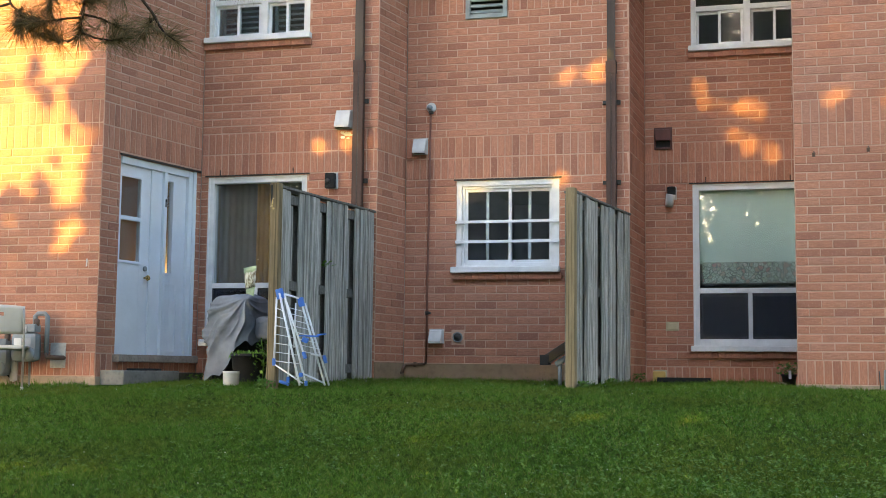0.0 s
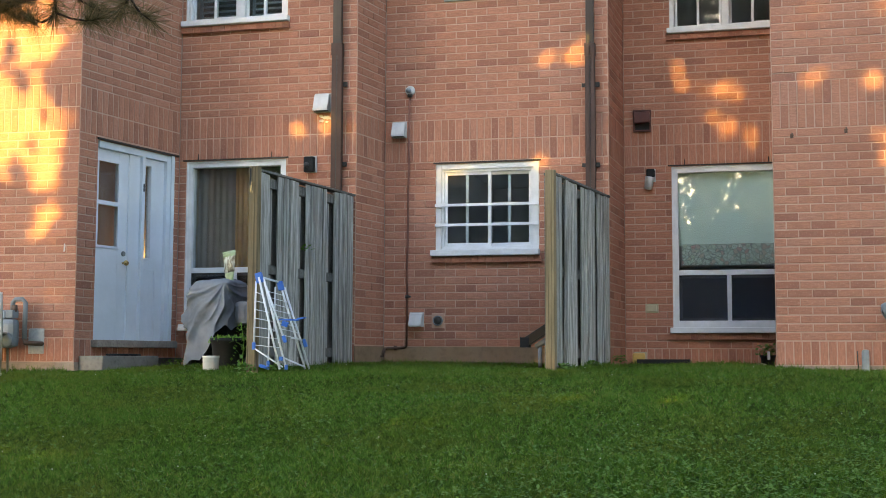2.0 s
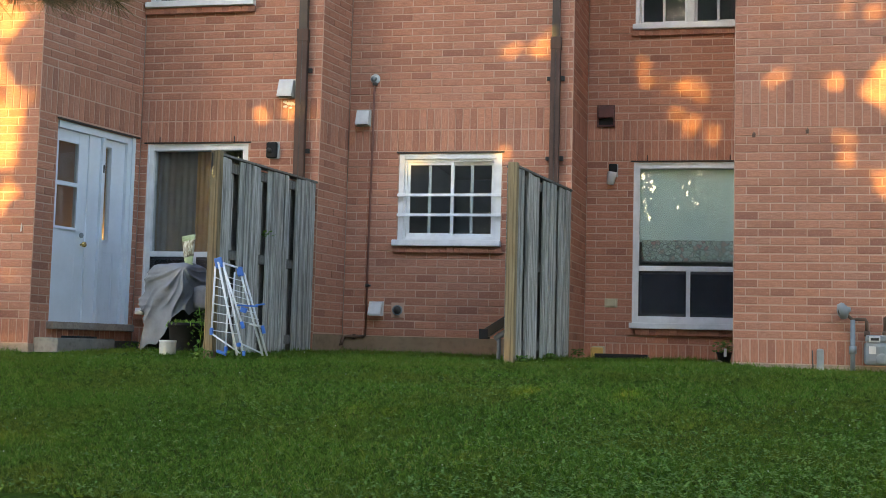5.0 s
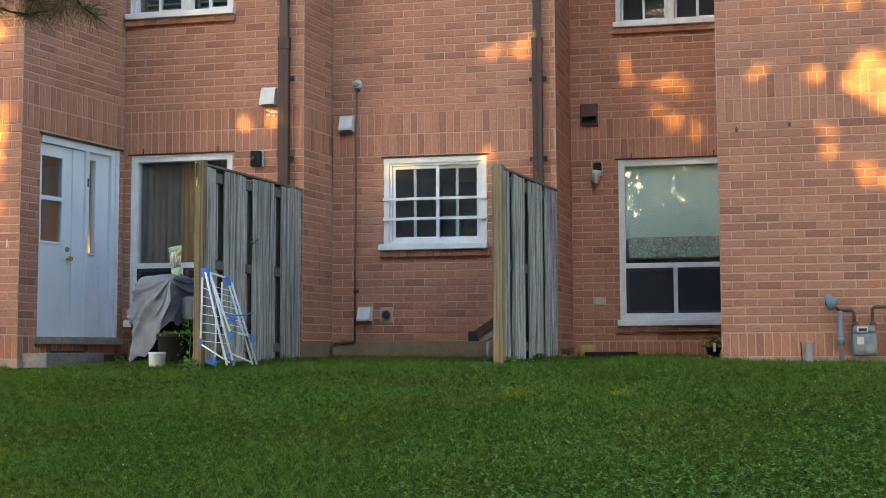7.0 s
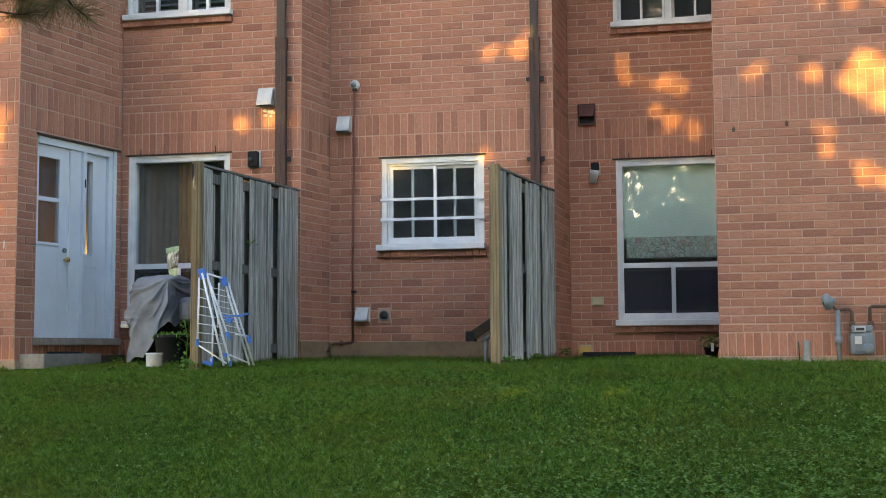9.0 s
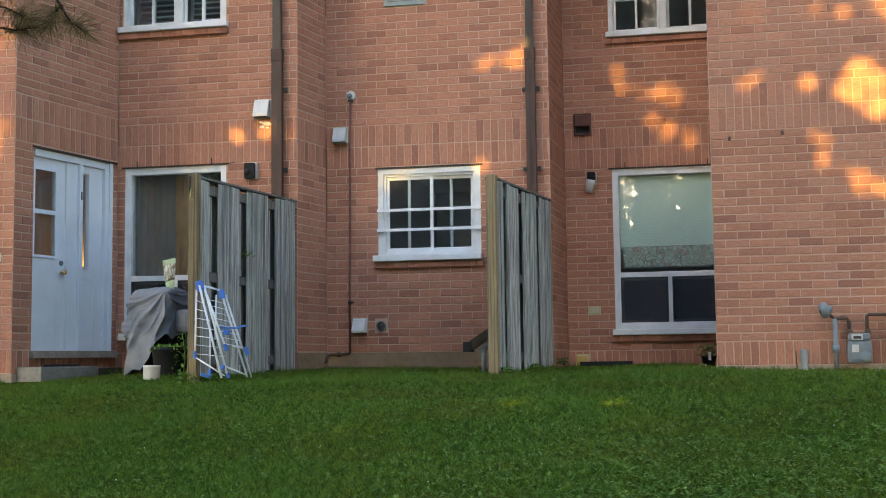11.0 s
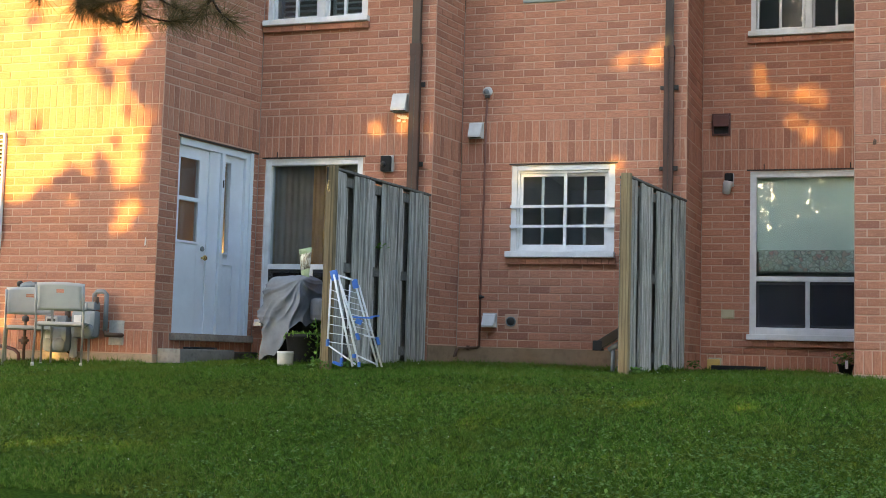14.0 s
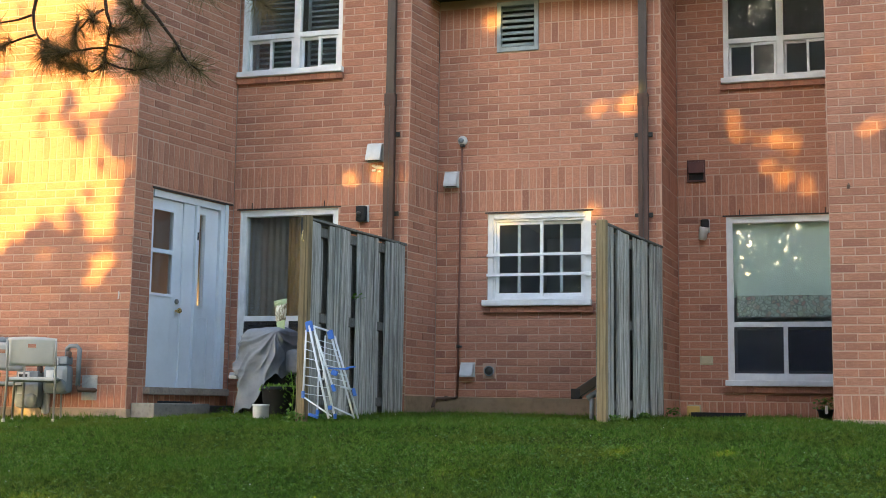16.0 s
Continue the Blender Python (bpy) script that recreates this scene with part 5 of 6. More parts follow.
tagged(soup("leaves", v, fc, M_CLOVER, ivy), kind="stuff")
part("twig", tubes(([(-0.03, 0.02, 0.02), (0.03, -0.02, 0.02)], 0.003)), M_PLANT, ivy)

# ---- the pine beside the viewer ----


def needles(base, way, g, n=120, length=0.165, thick=0.0014):
    """A brush of needles round a twig's end, as arrays of thin triangles."""
    way = np.array(Vector(way).normalized())
    t = g.random(n)[:, None]
    d = g.normal(0, 1, (n, 3))
    d /= np.linalg.norm(d, axis=1)[:, None]
    d = d * 0.95 + way * (0.25 + 0.75 * t)
    d /= np.linalg.norm(d, axis=1)[:, None]
    root = np.array(base) - way * 0.10 * (1 - t)
    ln = length * (0.7 + 0.5 * g.random(n))[:, None]
    s = np.cross(d, g.normal(0, 1, (n, 3)))
    s = s / np.linalg.norm(s, axis=1)[:, None] * thick
    droop = np.array([0, 0, -0.012]) * g.random(n)[:, None]
    return np.stack([root - s, root + s, root + d * ln + droop], 1)


def build_pine():
    tree = thing("pine_tree", pose(0, 0, 0), "pine tree with drooping long-needled twigs", "tree")
    g = np.random.default_rng(21)
    tx, ty = -5.9, 4.6
    base = float(ground_z(tx, ty))
    bm = bmesh.new()
    tube(bm, [(tx, ty, base - 0.3), (tx + 0.03, ty, 1.5), (tx, ty + 0.05, 4.0), (tx - 0.05, ty, 7.0), (tx, ty, 10.0)], 0.19, 14, 0.05)
    part("trunk", bm, M_BARK, tree)
    # twig tips in the frame of a hanging bough, seen flat: across, up
    cx, cy, cz = -3.898, 5.25, 2.172

    def at(a, b, dep=0.0):
        return Vector((cx + 0.331 * a, cy + dep, cz - 0.0265 * a - 0.297 * b))

    bough = bmesh.new()
    tube(bough, [(tx, ty, 3.4), (tx + 0.9, ty + 0.3, 3.3), (tx + 1.9, ty + 0.5, 2.95), at(0.8, -0.9), at(1.9, -0.75), at(3.2, -0.6), at(4.6, -0.55)], 0.045, 10, 0.010)
    part("bough", bough, M_BARK, tree)
    runs = [
        ((1.9, -0.75), (1.92, 0.0), (1.97, 0.35), (2.05, 0.55), (2.02, 0.85), (1.98, 1.1), (1.97, 1.3)),
        ((0.8, -0.9), (0.75, 0.0), (0.68, 0.35), (0.70, 0.6), (0.76, 0.75), (1.0, 0.92), (1.2, 1.02)),
        ((0.68, 0.4), (0.48, 0.5), (0.2, 0.57), (-0.05, 0.68)),
        ((0.76, 0.74), (0.5, 0.8), (0.2, 0.9), (0.1, 0.95)),
        ((1.92, 0.3), (1.7, 0.42), (1.45, 0.7), (1.43, 0.80)),
        ((2.02, 0.95), (1.8, 0.98), (1.5, 1.05), (1.25, 1.08)),
        ((1.98, 1.25), (1.75, 1.35), (1.5, 1.27), (1.4, 1.2)),
        ((2.2, -0.70), (2.35, 0.1), (2.55, 0.4), (2.7, 0.6)),
        ((2.3, -0.68), (2.6, 0.2), (2.8, 0.4), (2.95, 0.6), (3.15, 0.85), (3.3, 1.1), (3.4, 1.22), (3.6, 1.35)),
        ((2.04, 0.9), (2.3, 0.95), (2.5, 1.05), (2.7, 1.12)),
        ((2.0, 1.2), (2.25, 1.3), (2.55, 1.35), (2.8, 1.32)),
        ((3.2, 0.9), (3.05, 1.1), (2.98, 1.25)),
        ((0.95, 0.9), (0.92, 1.05), (0.88, 1.15)),
        ((3.8, -0.58), (4.2, 0.05), (4.5, 0.2), (4.7, 0.35)),
        ((3.2, -0.6), (3.4, -0.1), (3.55, 0.0)),
        ((2.05, 0.6), (2.2, 0.65), (2.3, 0.62)),
        ((2.55, 0.42), (2.4, 0.3), (2.35, 0.2)),
        ((1.2, 1.02), (1.1, 1.15), (1.25, 1.25)),
        ((1.7, 0.42), (1.78, 0.5), (1.82, 0.55)),
    ]
    tufts = []
    for k, run in enumerate(runs):
        dep = 0.05 * math.sin(2.3 * k)
        pts = [at(a, b, dep * i / (len(run) - 1)) for i, (a, b) in enumerate(run)]
        bm = bmesh.new()
        tube(bm, pts, 0.011 if k < 2 or k == 8 else 0.0065, 6, 0.0035)
        twig = part("twig", bm, M_BARK, tree)
        way = pts[-1] - pts[-2]
        tufts.append(needles(pts[-1], way, g, 170))
        if k not in (2, 3):
            tufts.append(needles(pts[-1].lerp(pts[-2], 0.7), way, g, 110, 0.15))
    # higher boughs out of sight in the same crown, made dense to shade the left walls
    for k in range(30):
        a, z = g.random() * 2 * math.pi, 4.7 + 0.19 * k
        r = 3.1 * (1 - (z - 4.4) / 7.4)
        tip = Vector((tx + r * math.cos(a), ty + r * math.sin(a), z - 0.3))
        bm = bmesh.new()
        tube(bm, [(tx, ty, z), (tx + 0.5 * r * math.cos(a), ty + 0.5 * r * math.sin(a), z + 0.05), tip], 0.03, 6, 0.008)
        part("limb", bm, M_BARK, tree)
        for j in range(36):
            p = Vector((tx, ty, z)).lerp(tip, 0.35 + 0.65 * g.random()) + Vector(g.normal(0, 0.22, 3))
            # no needles where they would cover a spot of sun
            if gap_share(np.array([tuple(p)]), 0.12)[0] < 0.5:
                tufts.append(needles(p, (math.cos(a), math.sin(a), 0.2), g, 30, 0.27, 0.0045))
    tri = np.concatenate(tufts).reshape(-1, 3)
    nd = soup("needles", tri, np.arange(len(tri)).reshape(-1, 3), M_NEEDLE, tree)
    tagged(nd, kind="stuff")


# ---- trees behind the viewer, through which the low sun comes, and two added at the right ----
# leaves left out of the crowns to shape the spots of sun on the houses: x, z, half width, half height
SUN_GAPS = ((-8.45, 3.3, 1.38, 1.6, 0.985), (-7.35, 2.6, 0.40, 0.35, 0.85), (-7.55, 4.3, 0.55, 0.8, 0.95), (-7.4, 2.3, 0.52, 0.42, 0.9), (-8.3, 2.0, 0.5, 0.35, 0.75), (-7.1, 1.55, 0.18, 0.2, 0.7), (-6.9, 3.45, 0.14, 0.12, 0.7), (-6.88, 2.62, 0.14, 0.12, 0.6), (-7.8, 1.45, 0.2, 0.2, 0.55), (-8.2, 0.35, 0.5, 0.2, 0.6), (-7.0, 0.66, 0.06, 0.06, 0.35),
            (1.72, 3.0, 0.24, 0.14, 0.88), (2.0, 2.80, 0.42, 0.15, 0.97), (1.2, 2.90, 0.16, 0.15, 0.68), (1.17, 3.2, 0.11, 0.11, 0.55), (0.63, 2.92, 0.11, 0.15, 0.78), (0.58, 3.56, 0.09, 0.16, 0.7), (1.2, 3.68, 0.16, 0.11, 0.78), (1.5, 3.64, 0.13, 0.11, 0.8), (1.28, 2.34, 0.11, 0.09, 0.62), (1.34, 2.08, 0.16, 0.09, 0.66), (1.64, 1.9, 0.11, 0.08, 0.72), (1.89, 1.81, 0.11, 0.08, 0.72), (2.1, 3.9, 0.4, 0.3, 0.6), (3.2, 2.6, 0.5, 0.7, 0.8),
            (-0.84, 3.43, 0.07, 0.11, 0.68), (-0.60, 3.22, 0.20, 0.07, 0.74), (-0.22, 3.22, 0.18, 0.06, 0.74), (-0.20, 3.07, 0.12, 0.05, 0.66), (-0.49, 2.92, 0.13, 0.07, 0.68), (-0.28, 2.76, 0.08, 0.15, 0.75), (-0.02, 2.74, 0.09, 0.15, 0.8), (-5.02, 2.72, 0.13, 0.11, 0.74), (-4.62, 2.70, 0.11, 0.15, 0.85), (-4.2, 2.6, 0.08, 0.11, 0.7),
            (-2.22, 3.45, 0.14, 0.06, 0.74), (-2.00, 3.46, 0.17, 0.08, 0.86), (-1.80, 3.52, 0.09, 0.12, 0.85), (-7.8, 0.08, 0.25, 0.1, 0.7), (-3.5, 4.55, 0.10, 0.14, 0.75), (-3.3, 2.28, 0.26, 0.04, 0.85), (-2.55, 2.28, 0.24, 0.04, 0.85))
# leaves kept in the crowns to put darker blotches into the sunny spots: x, z, half width, half height
SHADE_BLOTCHES = ((-7.44, 1.97, 0.15, 0.26), (-7.55, 3.20, 0.10, 0.22), (-7.38, 2.95, 0.10, 0.20), (-7.15, 3.12, 0.26, 0.08))
# leaves left out so that the panes mirror bright sky: x, z, half width, half height, at y = -9.7
MIRROR_GAPS = ((-1.95, 5.5, 0.34, 0.55, 0.60), (-2.0, 4.55, 0.22, 0.35, 0.59), (-1.62, 4.4, 0.10, 0.25, 0.56), (-1.34, 5.45, 0.10, 0.4, 0.56), (-0.95, 5.4, 0.20, 0.14, 0.56), (-1.13, 4.65, 0.16, 0.18, 0.56), (-0.78, 5.0, 0.14, 0.14, 0.53), (-0.5, 4.85, 0.18, 0.1, 0.53), (-0.33, 5.65, 0.16, 0.12, 0.53), (-1.17, 11.0, 0.32, 0.55, 0.59), (-1.6, 12.6, 0.5, 0.5, 0.44), (0.3, 12.4, 0.4, 0.7, 0.37), (-6.7, 4.0, 0.4, 0.5, 0.37))
LAWN_GAPS = ((-1.05, 9.35, 0.70, 0.26, 0.52), (-2.05, 8.2, 0.50, 0.24, 0.66), (-4.4, 6.85, 0.6, 0.3, 0.9))  # x, y, half width, half depth
PLANES = ((-20.0, X_LW, LW), (X_LW, X_LR1, LR), (X_LR1, X_C1, CE), (X_C1, X_RW, RR), (X_RW, 20.0, RW))


def gap_share(p, grow):
    """How open the crowns are made at the places p, to shape sun spots, blotches and mirrored sky."""
    out = np.zeros(len(p))
    for a, b, y in PLANES:
        s = (p[:, 1] - y) / SUN_DIR.y
        x, z = p[:, 0] - s * SUN_DIR.x, p[:, 2] - s * SUN_DIR.z
        on = (x >= a) & (x < b)
        wx = 0.10 * np.sin(4.1 * z + 2.3 * x) + 0.06 * np.sin(11 * z - 7 * x)
        wz = 0.10 * np.sin(3.7 * x - 1.9 * z) + 0.05 * np.sin(13 * x + 6 * z)
        ragged = 0.35 + 1.3 * (0.5 + 0.5 * np.sin(24 * x + 3 * np.sin(9 * z)) * np.sin(33 * z + 3 * np.sin(11 * x)))
        for gx, gz, w, h, share in SUN_GAPS:
            m = min(1.0, w / 0.35)
            out = np.maximum(out, share * (on & (((x + m * wx - gx) / (w + grow)) ** 2 + ((z + m * wz - gz) / (h + grow)) ** 2 < (1.0 if w > 0.3 else ragged))))
        # thins the high leaves, except at the left, to let more sky through
        out = np.maximum(out, 0.22 * (on & (z > 6.4) & (x > -4.0)))
        for gx, gz, w, h in SHADE_BLOTCHES:
            out = np.where(on & (((x - gx) / w) ** 2 + ((z - gz) / h) ** 2 < 1), np.minimum(out, 0.5), out)
    # places as seen by the eye mirrored in the window panes
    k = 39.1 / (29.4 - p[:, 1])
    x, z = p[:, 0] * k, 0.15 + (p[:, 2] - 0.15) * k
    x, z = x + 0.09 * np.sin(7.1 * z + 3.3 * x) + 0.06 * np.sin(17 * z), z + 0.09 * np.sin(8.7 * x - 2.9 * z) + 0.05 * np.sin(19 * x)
    for gx, gz, w, h, share in MIRROR_GAPS:
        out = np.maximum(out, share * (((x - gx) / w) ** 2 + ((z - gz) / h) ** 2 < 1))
    for gx, gy, w, d, share in LAWN_GAPS:
        s = (p[:, 2] - float(ground_z(gx, gy))) / SUN_DIR.z
        x, y = p[:, 0] - s * SUN_DIR.x, p[:, 1] - s * SUN_DIR.y
        out = np.maximum(out, share * (((x - gx) / (w + grow)) ** 2 + ((y - gy) / (d + grow * 3)) ** 2 < 1))
    return out


def leafy_tree(x, y, height, radius, seed, count):
    g = np.random.default_rng(seed)
    base = float(np.interp(y, [-40, 0], [-1.6, -1.17]))
    t = thing("tree", pose(x, y, base), "tall leafy tree out of view that shades lawn and houses", "tree", "trees behind the lawn")
    bm = bmesh.new()
    tube(bm, [(0, 0, -0.3), (0.06, 0, height * 0.3), (-0.05, 0.05, height * 0.65), (0, 0, height * 0.95)], 0.2, 12, 0.03)
    part("trunk", bm, M_BARK, t)
    for k in range(9):
        a, z = 2.4 * k + seed, height * (0.22 + 0.07 * k)
        r = radius * (0.9 - 0.05 * k)
        bm = bmesh.new()
        tube(bm, [(0, 0, z), (0.5 * r * math.cos(a), 0.5 * r * math.sin(a), z + 0.5), (r * math.cos(a), r * math.sin(a), z + 0.75)], 0.06, 7, 0.012)
        part("limb", bm, M_BARK, t)
    th, k = g.random(count) * 2 * np.pi, g.random(count)
    z = height * (0.10 + 0.90 * k)
    prof = radius * np.clip(1.15 - 0.75 * np.abs(k - 0.42) ** 1.6 * 2.0, 0.25, 1.1)
    r = prof * np.sqrt(g.random(count)) * (0.85 + 0.3 * np.sin(5 * th + 9 * k + seed))
    c = np.c_[r * np.cos(th), r * np.sin(th), z]
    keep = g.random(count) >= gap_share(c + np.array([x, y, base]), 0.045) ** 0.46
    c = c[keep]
    n = len(c)
    u = g.normal(0, 1, (n, 3))
    u /= np.linalg.norm(u, axis=1)[:, None]
    w = np.cross(u, g.normal(0, 1, (n, 3)))
    w /= np.linalg.norm(w, axis=1)[:, None]
    s = (0.070 + 0.080 * g.random(n))[:, None]
    q = np.stack([c - u * s, c + w * s * 0.55, c + u * s, c - w * s * 0.55], 1).reshape(-1, 3)
    tagged(soup("crown", q, np.arange(4 * n).reshape(n, 4), M_LEAF, t), kind="stuff")


# the last two are added out of view to cut sky light from the right
for _k, (_x, _y, _h, _r) in enumerate(((-16.0, -10.2, 17.0, 3.2), (-11.8, -9.2, 15.8, 3.1), (-8.8, -10.4, 17.2, 3.0), (-5.8, -9.2, 16.0, 2.9), (-2.6, -10.3, 17.0, 3.0), (0.8, -9.3, 16.4, 2.9), (4.4, -10.4, 15.6, 2.9), (11.0, -5.0, 15.0, 3.4), (14.0, 3.0, 15.0, 3.6))):
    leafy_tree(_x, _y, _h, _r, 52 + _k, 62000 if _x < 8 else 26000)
build_pine()

# ---- lawn ----


def grass():
    """Tufts of splayed blades, taller and thinner here and there."""
    g = np.random.default_rng(5)
    out = []
    for y0, y1, n, hgt in ((5.6, 7.2, 21000, 0.036), (7.2, 9.0, 21000, 0.036), (9.0, 10.8, 20000, 0.038), (10.8, 13.0, 17000, 0.040), (13.0, 14.6, 4500, 0.042)):
        y = y0 + (y1 - y0) * g.random(n)
        x = -0.80 * y + g.random(n) * (1.16 * y)
        inside = ((y > LW - 0.05) & (x < X_LW + 0.02)) | ((y > LR - 0.03) & (x < X_LR1)) | ((y > CE - 0.03) & (x < X_C1)) | ((y > RW - 0.04) & (x > X_RW))
        inside |= (x > X_LW) & (x < -6.25) & (y > 11.1)
        x, y = x[~inside], y[~inside]
        n = len(x)
        lump = 0.5 + 0.5 * np.sin(3.1 * x + 1.3 * np.sin(2.2 * y)) * np.sin(2.7 * y + 1.1 * x)
        tall = hgt * (0.45 + 0.8 * g.random(n)) * (0.8 + 0.4 * lump)
        lay = g.normal(0, 0.35, (n, 2))
        for k in range(6):
            a = g.random(n) * 2 * np.pi
            r = 0.012 * g.random(n)
            b = np.c_[x + r * np.cos(a), y + r * np.sin(a), ground_z(x, y) - 0.004]
            h = tall * (0.6 + 0.5 * g.random(n))
            turn = a + g.normal(0, 0.8, n)
            out_d = np.c_[np.cos(turn), np.sin(turn)] * (0.35 + 0.55 * g.random(n))[:, None] + lay
            w = 0.0022 + 0.0020 * g.random(n)
            q = g.random(n) * 2 * np.pi
            d = np.c_[np.cos(q) * w, np.sin(q) * w, np.zeros(n)]
            out.append(np.stack([b - d, b + d, b + np.c_[out_d * h[:, None], h]], 1))
    # longer tufts that the mower leaves along the foundations and fences
    for x0, x1, y0, y1, n in ((-9.4, -6.75, LW - 0.03, LW - 0.03, 200), (-4.15, -1.6, CE - 0.04, CE - 0.04, 420), (-1.4, 0.2, RR - 0.04, RR - 0.04, 260), (0.2, 3.2, RW - 0.03, RW - 0.03, 420), (-4.50, -4.22, 11.0, 12.9, 160), (-1.80, -1.50, 11.75, 13.5, 160), (-5.9, -4.7, 11.75, 11.6, 160)):
        k = g.random(n)
        x = x0 + (x1 - x0) * k
        y = y0 + (y1 - y0) * k - np.abs(g.normal(0, 0.035, n))
        tall = 0.032 + 0.05 * g.random(n) ** 2
        for _ in range(6):
            a = g.random(n) * 2 * np.pi
            b = np.c_[x + 0.015 * np.cos(a), y - 0.015 * np.abs(np.sin(a)), ground_z(x, y) - 0.004]
            h = tall * (0.6 + 0.6 * g.random(n))
            d = np.c_[np.cos(a), np.sin(a), 0 * a] * (0.0022 + 0.002 * g.random(n))[:, None]
            out.append(np.stack([b - d, b + d, b + np.c_[0.45 * h * np.cos(a + 1), -0.45 * h * np.abs(np.sin(a + 1)), h]], 1))
    tri = np.concatenate(out).reshape(-1, 3)
    ob = soup("grass", tri, np.arange(len(tri)).reshape(-1, 3), M_GRASS)
    tagged(ob, "mown green lawn grass with dry and clover patches", "grass", kind="stuff")


def clover():
    g = np.random.default_rng(9)
    n = 42000
    y = 5.6 + 7.0 * g.random(n) ** 1.4
    x = -0.80 * y + g.random(n) * (1.16 * y)
    dens = 0.5 + 0.5 * np.sin(1.9 * x + 2.0 + np.sin(1.4 * y)) * np.sin(1.3 * y + 0.7 * x)
    dens = dens * 0.25 + 0.75 * np.clip((x + 2.2) / 3.0, 0, 1) * np.clip((10.0 - y) / 3.0, 0, 1)
    keep = g.random(n) < dens
    x, y = x[keep], y[keep]
    inside = ((y > LW - 0.05) & (x < X_LW + 0.5)) | ((y > LR - 0.05) & (x > X_RW))
    x, y = x[~inside], y[~inside]
    n = len(x)
    z = ground_z(x, y) + 0.008 + 0.024 * g.random(n)
    b = np.c_[x, y, z]
    quads = []
    a0 = g.random(n) * 2 * np.pi
    r = ((0.008 + 0.006 * g.random(n)) * (1 + 0.15 * np.clip((x + 2.2) / 3.0, 0, 1) * np.clip((10.5 - y) / 3.0, 0, 1)))[:, None]
    tilt = g.normal(0, 0.35, (n, 2))
    for k in range(3):
        a = a0 + k * 2 * np.pi / 3
        d = np.c_[np.cos(a), np.sin(a), np.cos(a) * tilt[:, 0] + np.sin(a) * tilt[:, 1]]
        s = np.c_[-np.sin(a), np.cos(a), 0 * a]
        quads.append(np.stack([b, b + d * r + s * r * 0.75, b + d * r * 1.9, b + d * r - s * r * 0.75], 1))
    q = np.concatenate(quads).reshape(-1, 3)
    tagged(soup("clover", q, np.arange(len(q)).reshape(-1, 4), M_CLOVER), "low clover leaves scattered through the lawn", "clover", kind="stuff")
    m = 40
    y = 6.2 + 6.4 * g.random(m)
    x = -0.78 * y + g.random(m) * (1.1 * y)
    ok = ~(((y > LW - 0.2) & (x < X_LW + 0.5)) | ((y > RW - 0.2) & (x > X_RW)))
    x, y = x[ok], y[ok]
    bm = bmesh.new()
    for px, py in zip(x, y):
        bmesh.ops.create_icosphere(bm, subdivisions=1, radius=0.0045, matrix=Matrix.Translation((px, py, float(ground_z(px, py)) + 0.04)))
    ob = new("clover_flowers", mesh_of("clover_flowers", bm, M_PETAL))
    tagged(ob, "tiny white clover flowers in the lawn", "flowers", kind="stuff")


grass()
clover()

# ---- bricks ----
BRICK_L, BRICK_H, JOINT, DEPTH = 0.240, 0.0865, 0.0115, 0.030


def brick_bm(bm, length, height, m, rnd):
    """One brick: a slightly worn front, chamfered arrises, sides running back."""
    c = 0.003
    j = [rnd.uniform(-0.0026, 0.0026) for _ in range(8)]
    x, z = length / 2, height / 2
    front = [(-x + c + j[0], 0, -z + c + j[1]), (x - c + j[2], 0, -z + c + j[3]), (x - c + j[4], 0, z - c + j[5]), (-x + c + j[6], 0, z - c + j[7])]
    edge = [(-x, c, -z), (x, c, -z), (x, c, z), (-x, c, z)]
    back = [(-x, DEPTH, -z), (x, DEPTH, -z), (x, DEPTH, z), (-x, DEPTH, z)]
    a, b, d = ([bm.verts.new(m @ Vector(p)) for p in ring_] for ring_ in (front, edge, back))
    bm.faces.new(a)
    for i in range(4):
        k = (i + 1) % 4
        bm.faces.new((a[k], a[i], b[i], b[k]))
        bm.faces.new((b[k], b[i], d[i], d[k]))


BRICK_MESHES = {}


def brick_mesh(length, height, rnd):
    key = (round(length, 2), round(height, 2), rnd.randrange(3))
    if key not in BRICK_MESHES:
        bm = bmesh.new()
        brick_bm(bm, key[0], height, Matrix(), rnd)
        BRICK_MESHES[key] = mesh_of("brick", bm, M_BRICK)
    return BRICK_MESHES[key]


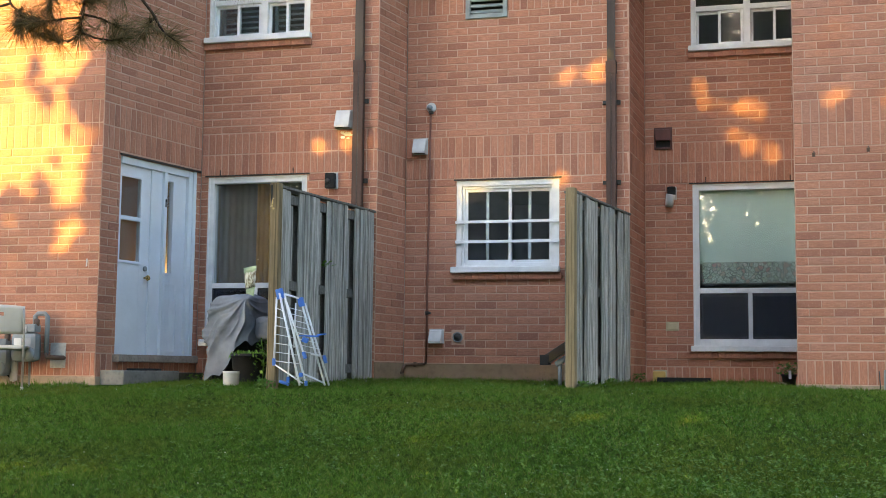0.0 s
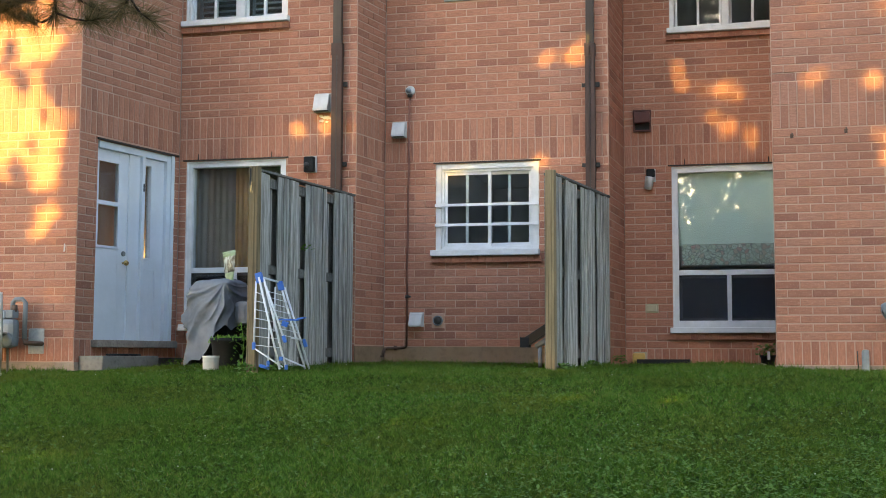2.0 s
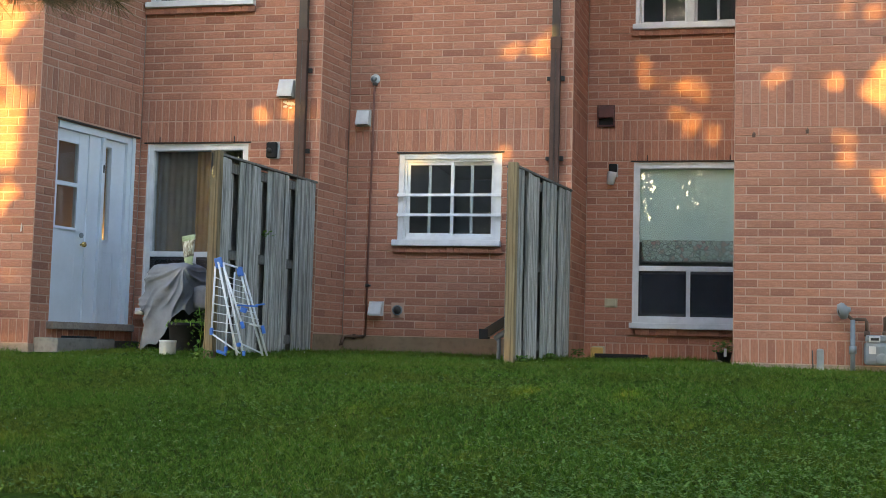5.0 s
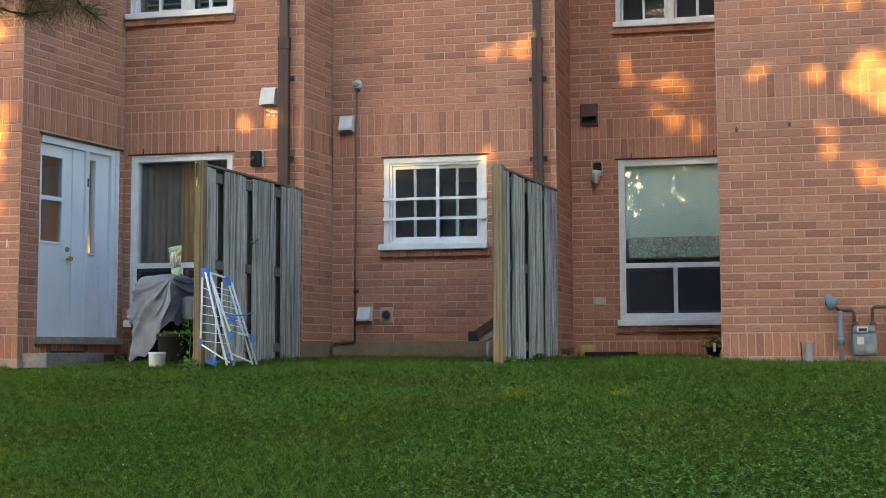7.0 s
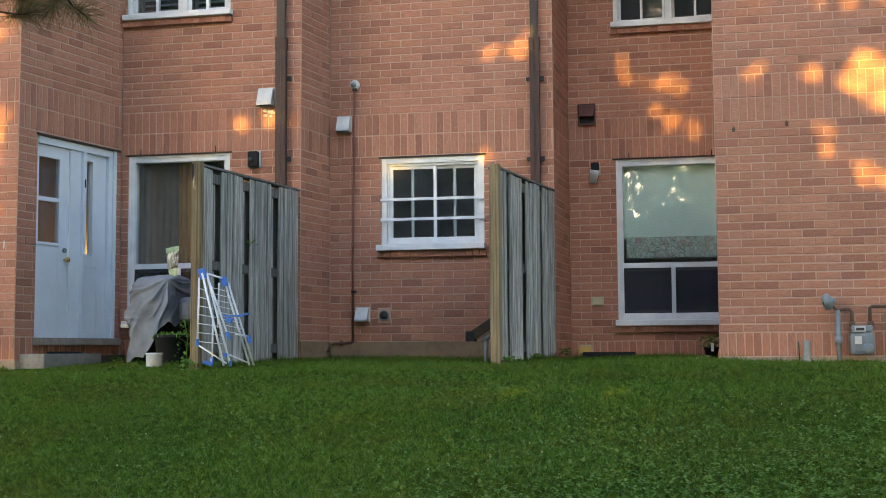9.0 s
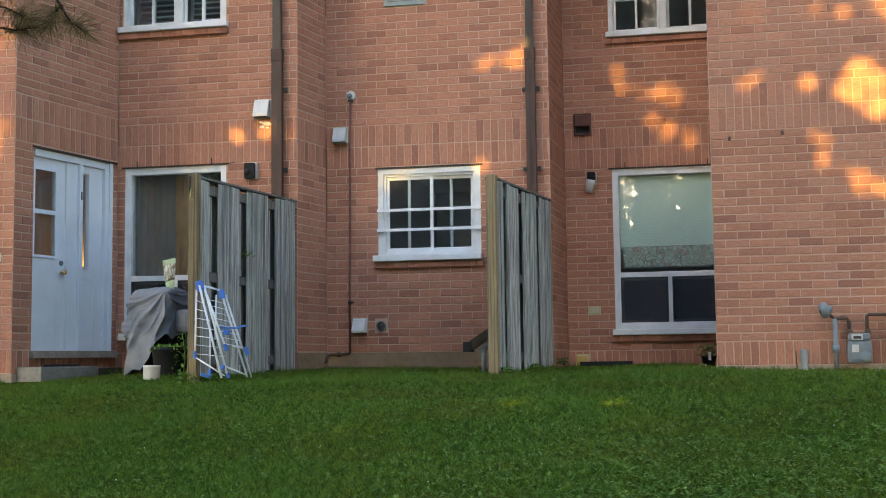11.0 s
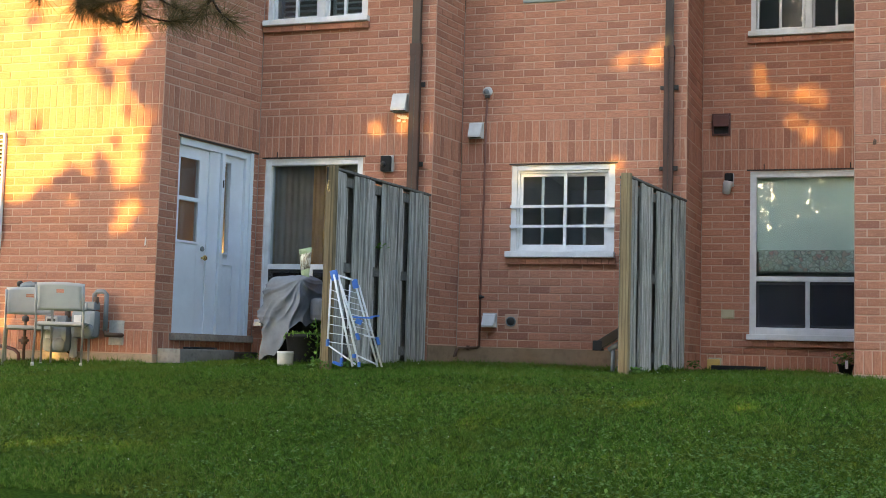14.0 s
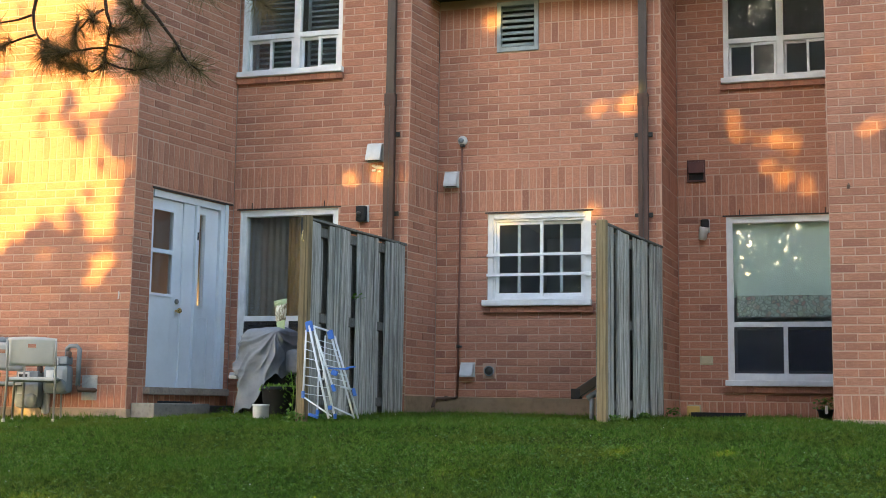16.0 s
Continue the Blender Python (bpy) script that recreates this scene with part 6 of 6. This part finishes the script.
def lay(ob, length, holes, bands, bond):
    rnd = random.Random(len(ob.name) * 7 + int(length * 100))
    list_ = []  # centre u, centre z, long, high, upright
    start = 0.0 if ob.name in ("wall_left_wing", "wall_left_recess", "wall_centre", "wall_right_recess", "wall_right_wing") else 0.003
    end = length
    for kind, z0, z1, rows in bands:
        h = (z1 - z0) / rows
        for r in range(rows):
            a, b = z0 + r * h, z0 + (r + 1) * h
            if a > TOP - 0.02:
                continue
            cuts = sorted((q[0], q[1]) for q in holes if min(b, q[3]) - max(a, q[2]) > 0.4 * h)
            free, at = [], start
            for c0, c1 in cuts:
                free.append((at, c0))
                at = c1
            free.append((at, end))
            pitch = BRICK_L if kind == "stretcher" else BRICK_H * 0.965
            off = (bond + (pitch / 2 if r % 2 else 0.0)) if kind == "stretcher" else 0.0
            for f0, f1 in free:
                k = math.floor((f0 - off) / pitch)
                while off + k * pitch < f1:
                    u0, u1 = max(f0, off + k * pitch), min(f1, off + (k + 1) * pitch)
                    k += 1
                    if u1 - u0 > 0.028:
                        list_.append(((u0 + u1) / 2, (a + b) / 2, u1 - u0 - JOINT, h - JOINT, kind == "soldier"))
    near, far = list_[:300], list_[300:]
    for u, z, w, h, up in near:
        m = pose(u + rnd.uniform(-0.001, 0.001), rnd.uniform(-0.002, 0.0018), z, 0, 90 if up else 0, 0) @ pose(0, 0, 0, 0, rnd.uniform(-0.5, 0.5), rnd.uniform(-0.4, 0.4))
        b = new("brick", brick_mesh(*((h, w) if up else (w, h)), rnd))
        b.parent, b.matrix_basis = ob, m
    if far:
        bm = bmesh.new()
        for u, z, w, h, up in far:
            m = pose(u + rnd.uniform(-0.001, 0.001), rnd.uniform(-0.002, 0.0018), z, 0, 90 if up else 0, rnd.uniform(-0.4, 0.4))
            brick_bm(bm, *((h, w) if up else (w, h)), m, rnd)
        part("upper_bricks", bm, M_BRICK, ob, kind="stuff")


def brick_sill(ob, u0, u1, z):
    """A rowlock sill under a window."""
    rnd = random.Random(int(u0 * 100 + z * 10))
    n = max(1, round((u1 - u0) / 0.078))
    w = (u1 - u0) / n
    me = BRICK_MESHES.setdefault("sill", mesh_of("brick", boxes((-w / 2 + 0.002, w / 2 - 0.002, -0.045, 0.02, -0.034, 0.034), bevel=0.003), M_BRICK))
    for k in range(n):
        b = new("sill_brick", me)
        b.parent, b.matrix_basis = ob, pose(u0 + (k + 0.5) * w, rnd.uniform(-0.002, 0.002), z - 0.036, rnd.uniform(-1, 3), 0, 0)


for _w in COURSES:
    lay(*_w)
    for _h in _w[2]:
        if _w[0].name in ("wall_left_recess", "wall_centre", "wall_right_recess") and _h[2] != 4.205:
            brick_sill(_w[0], _h[0] - 0.04, min(_h[1] + 0.03, _w[1] - 0.02), _h[2] - 0.03)
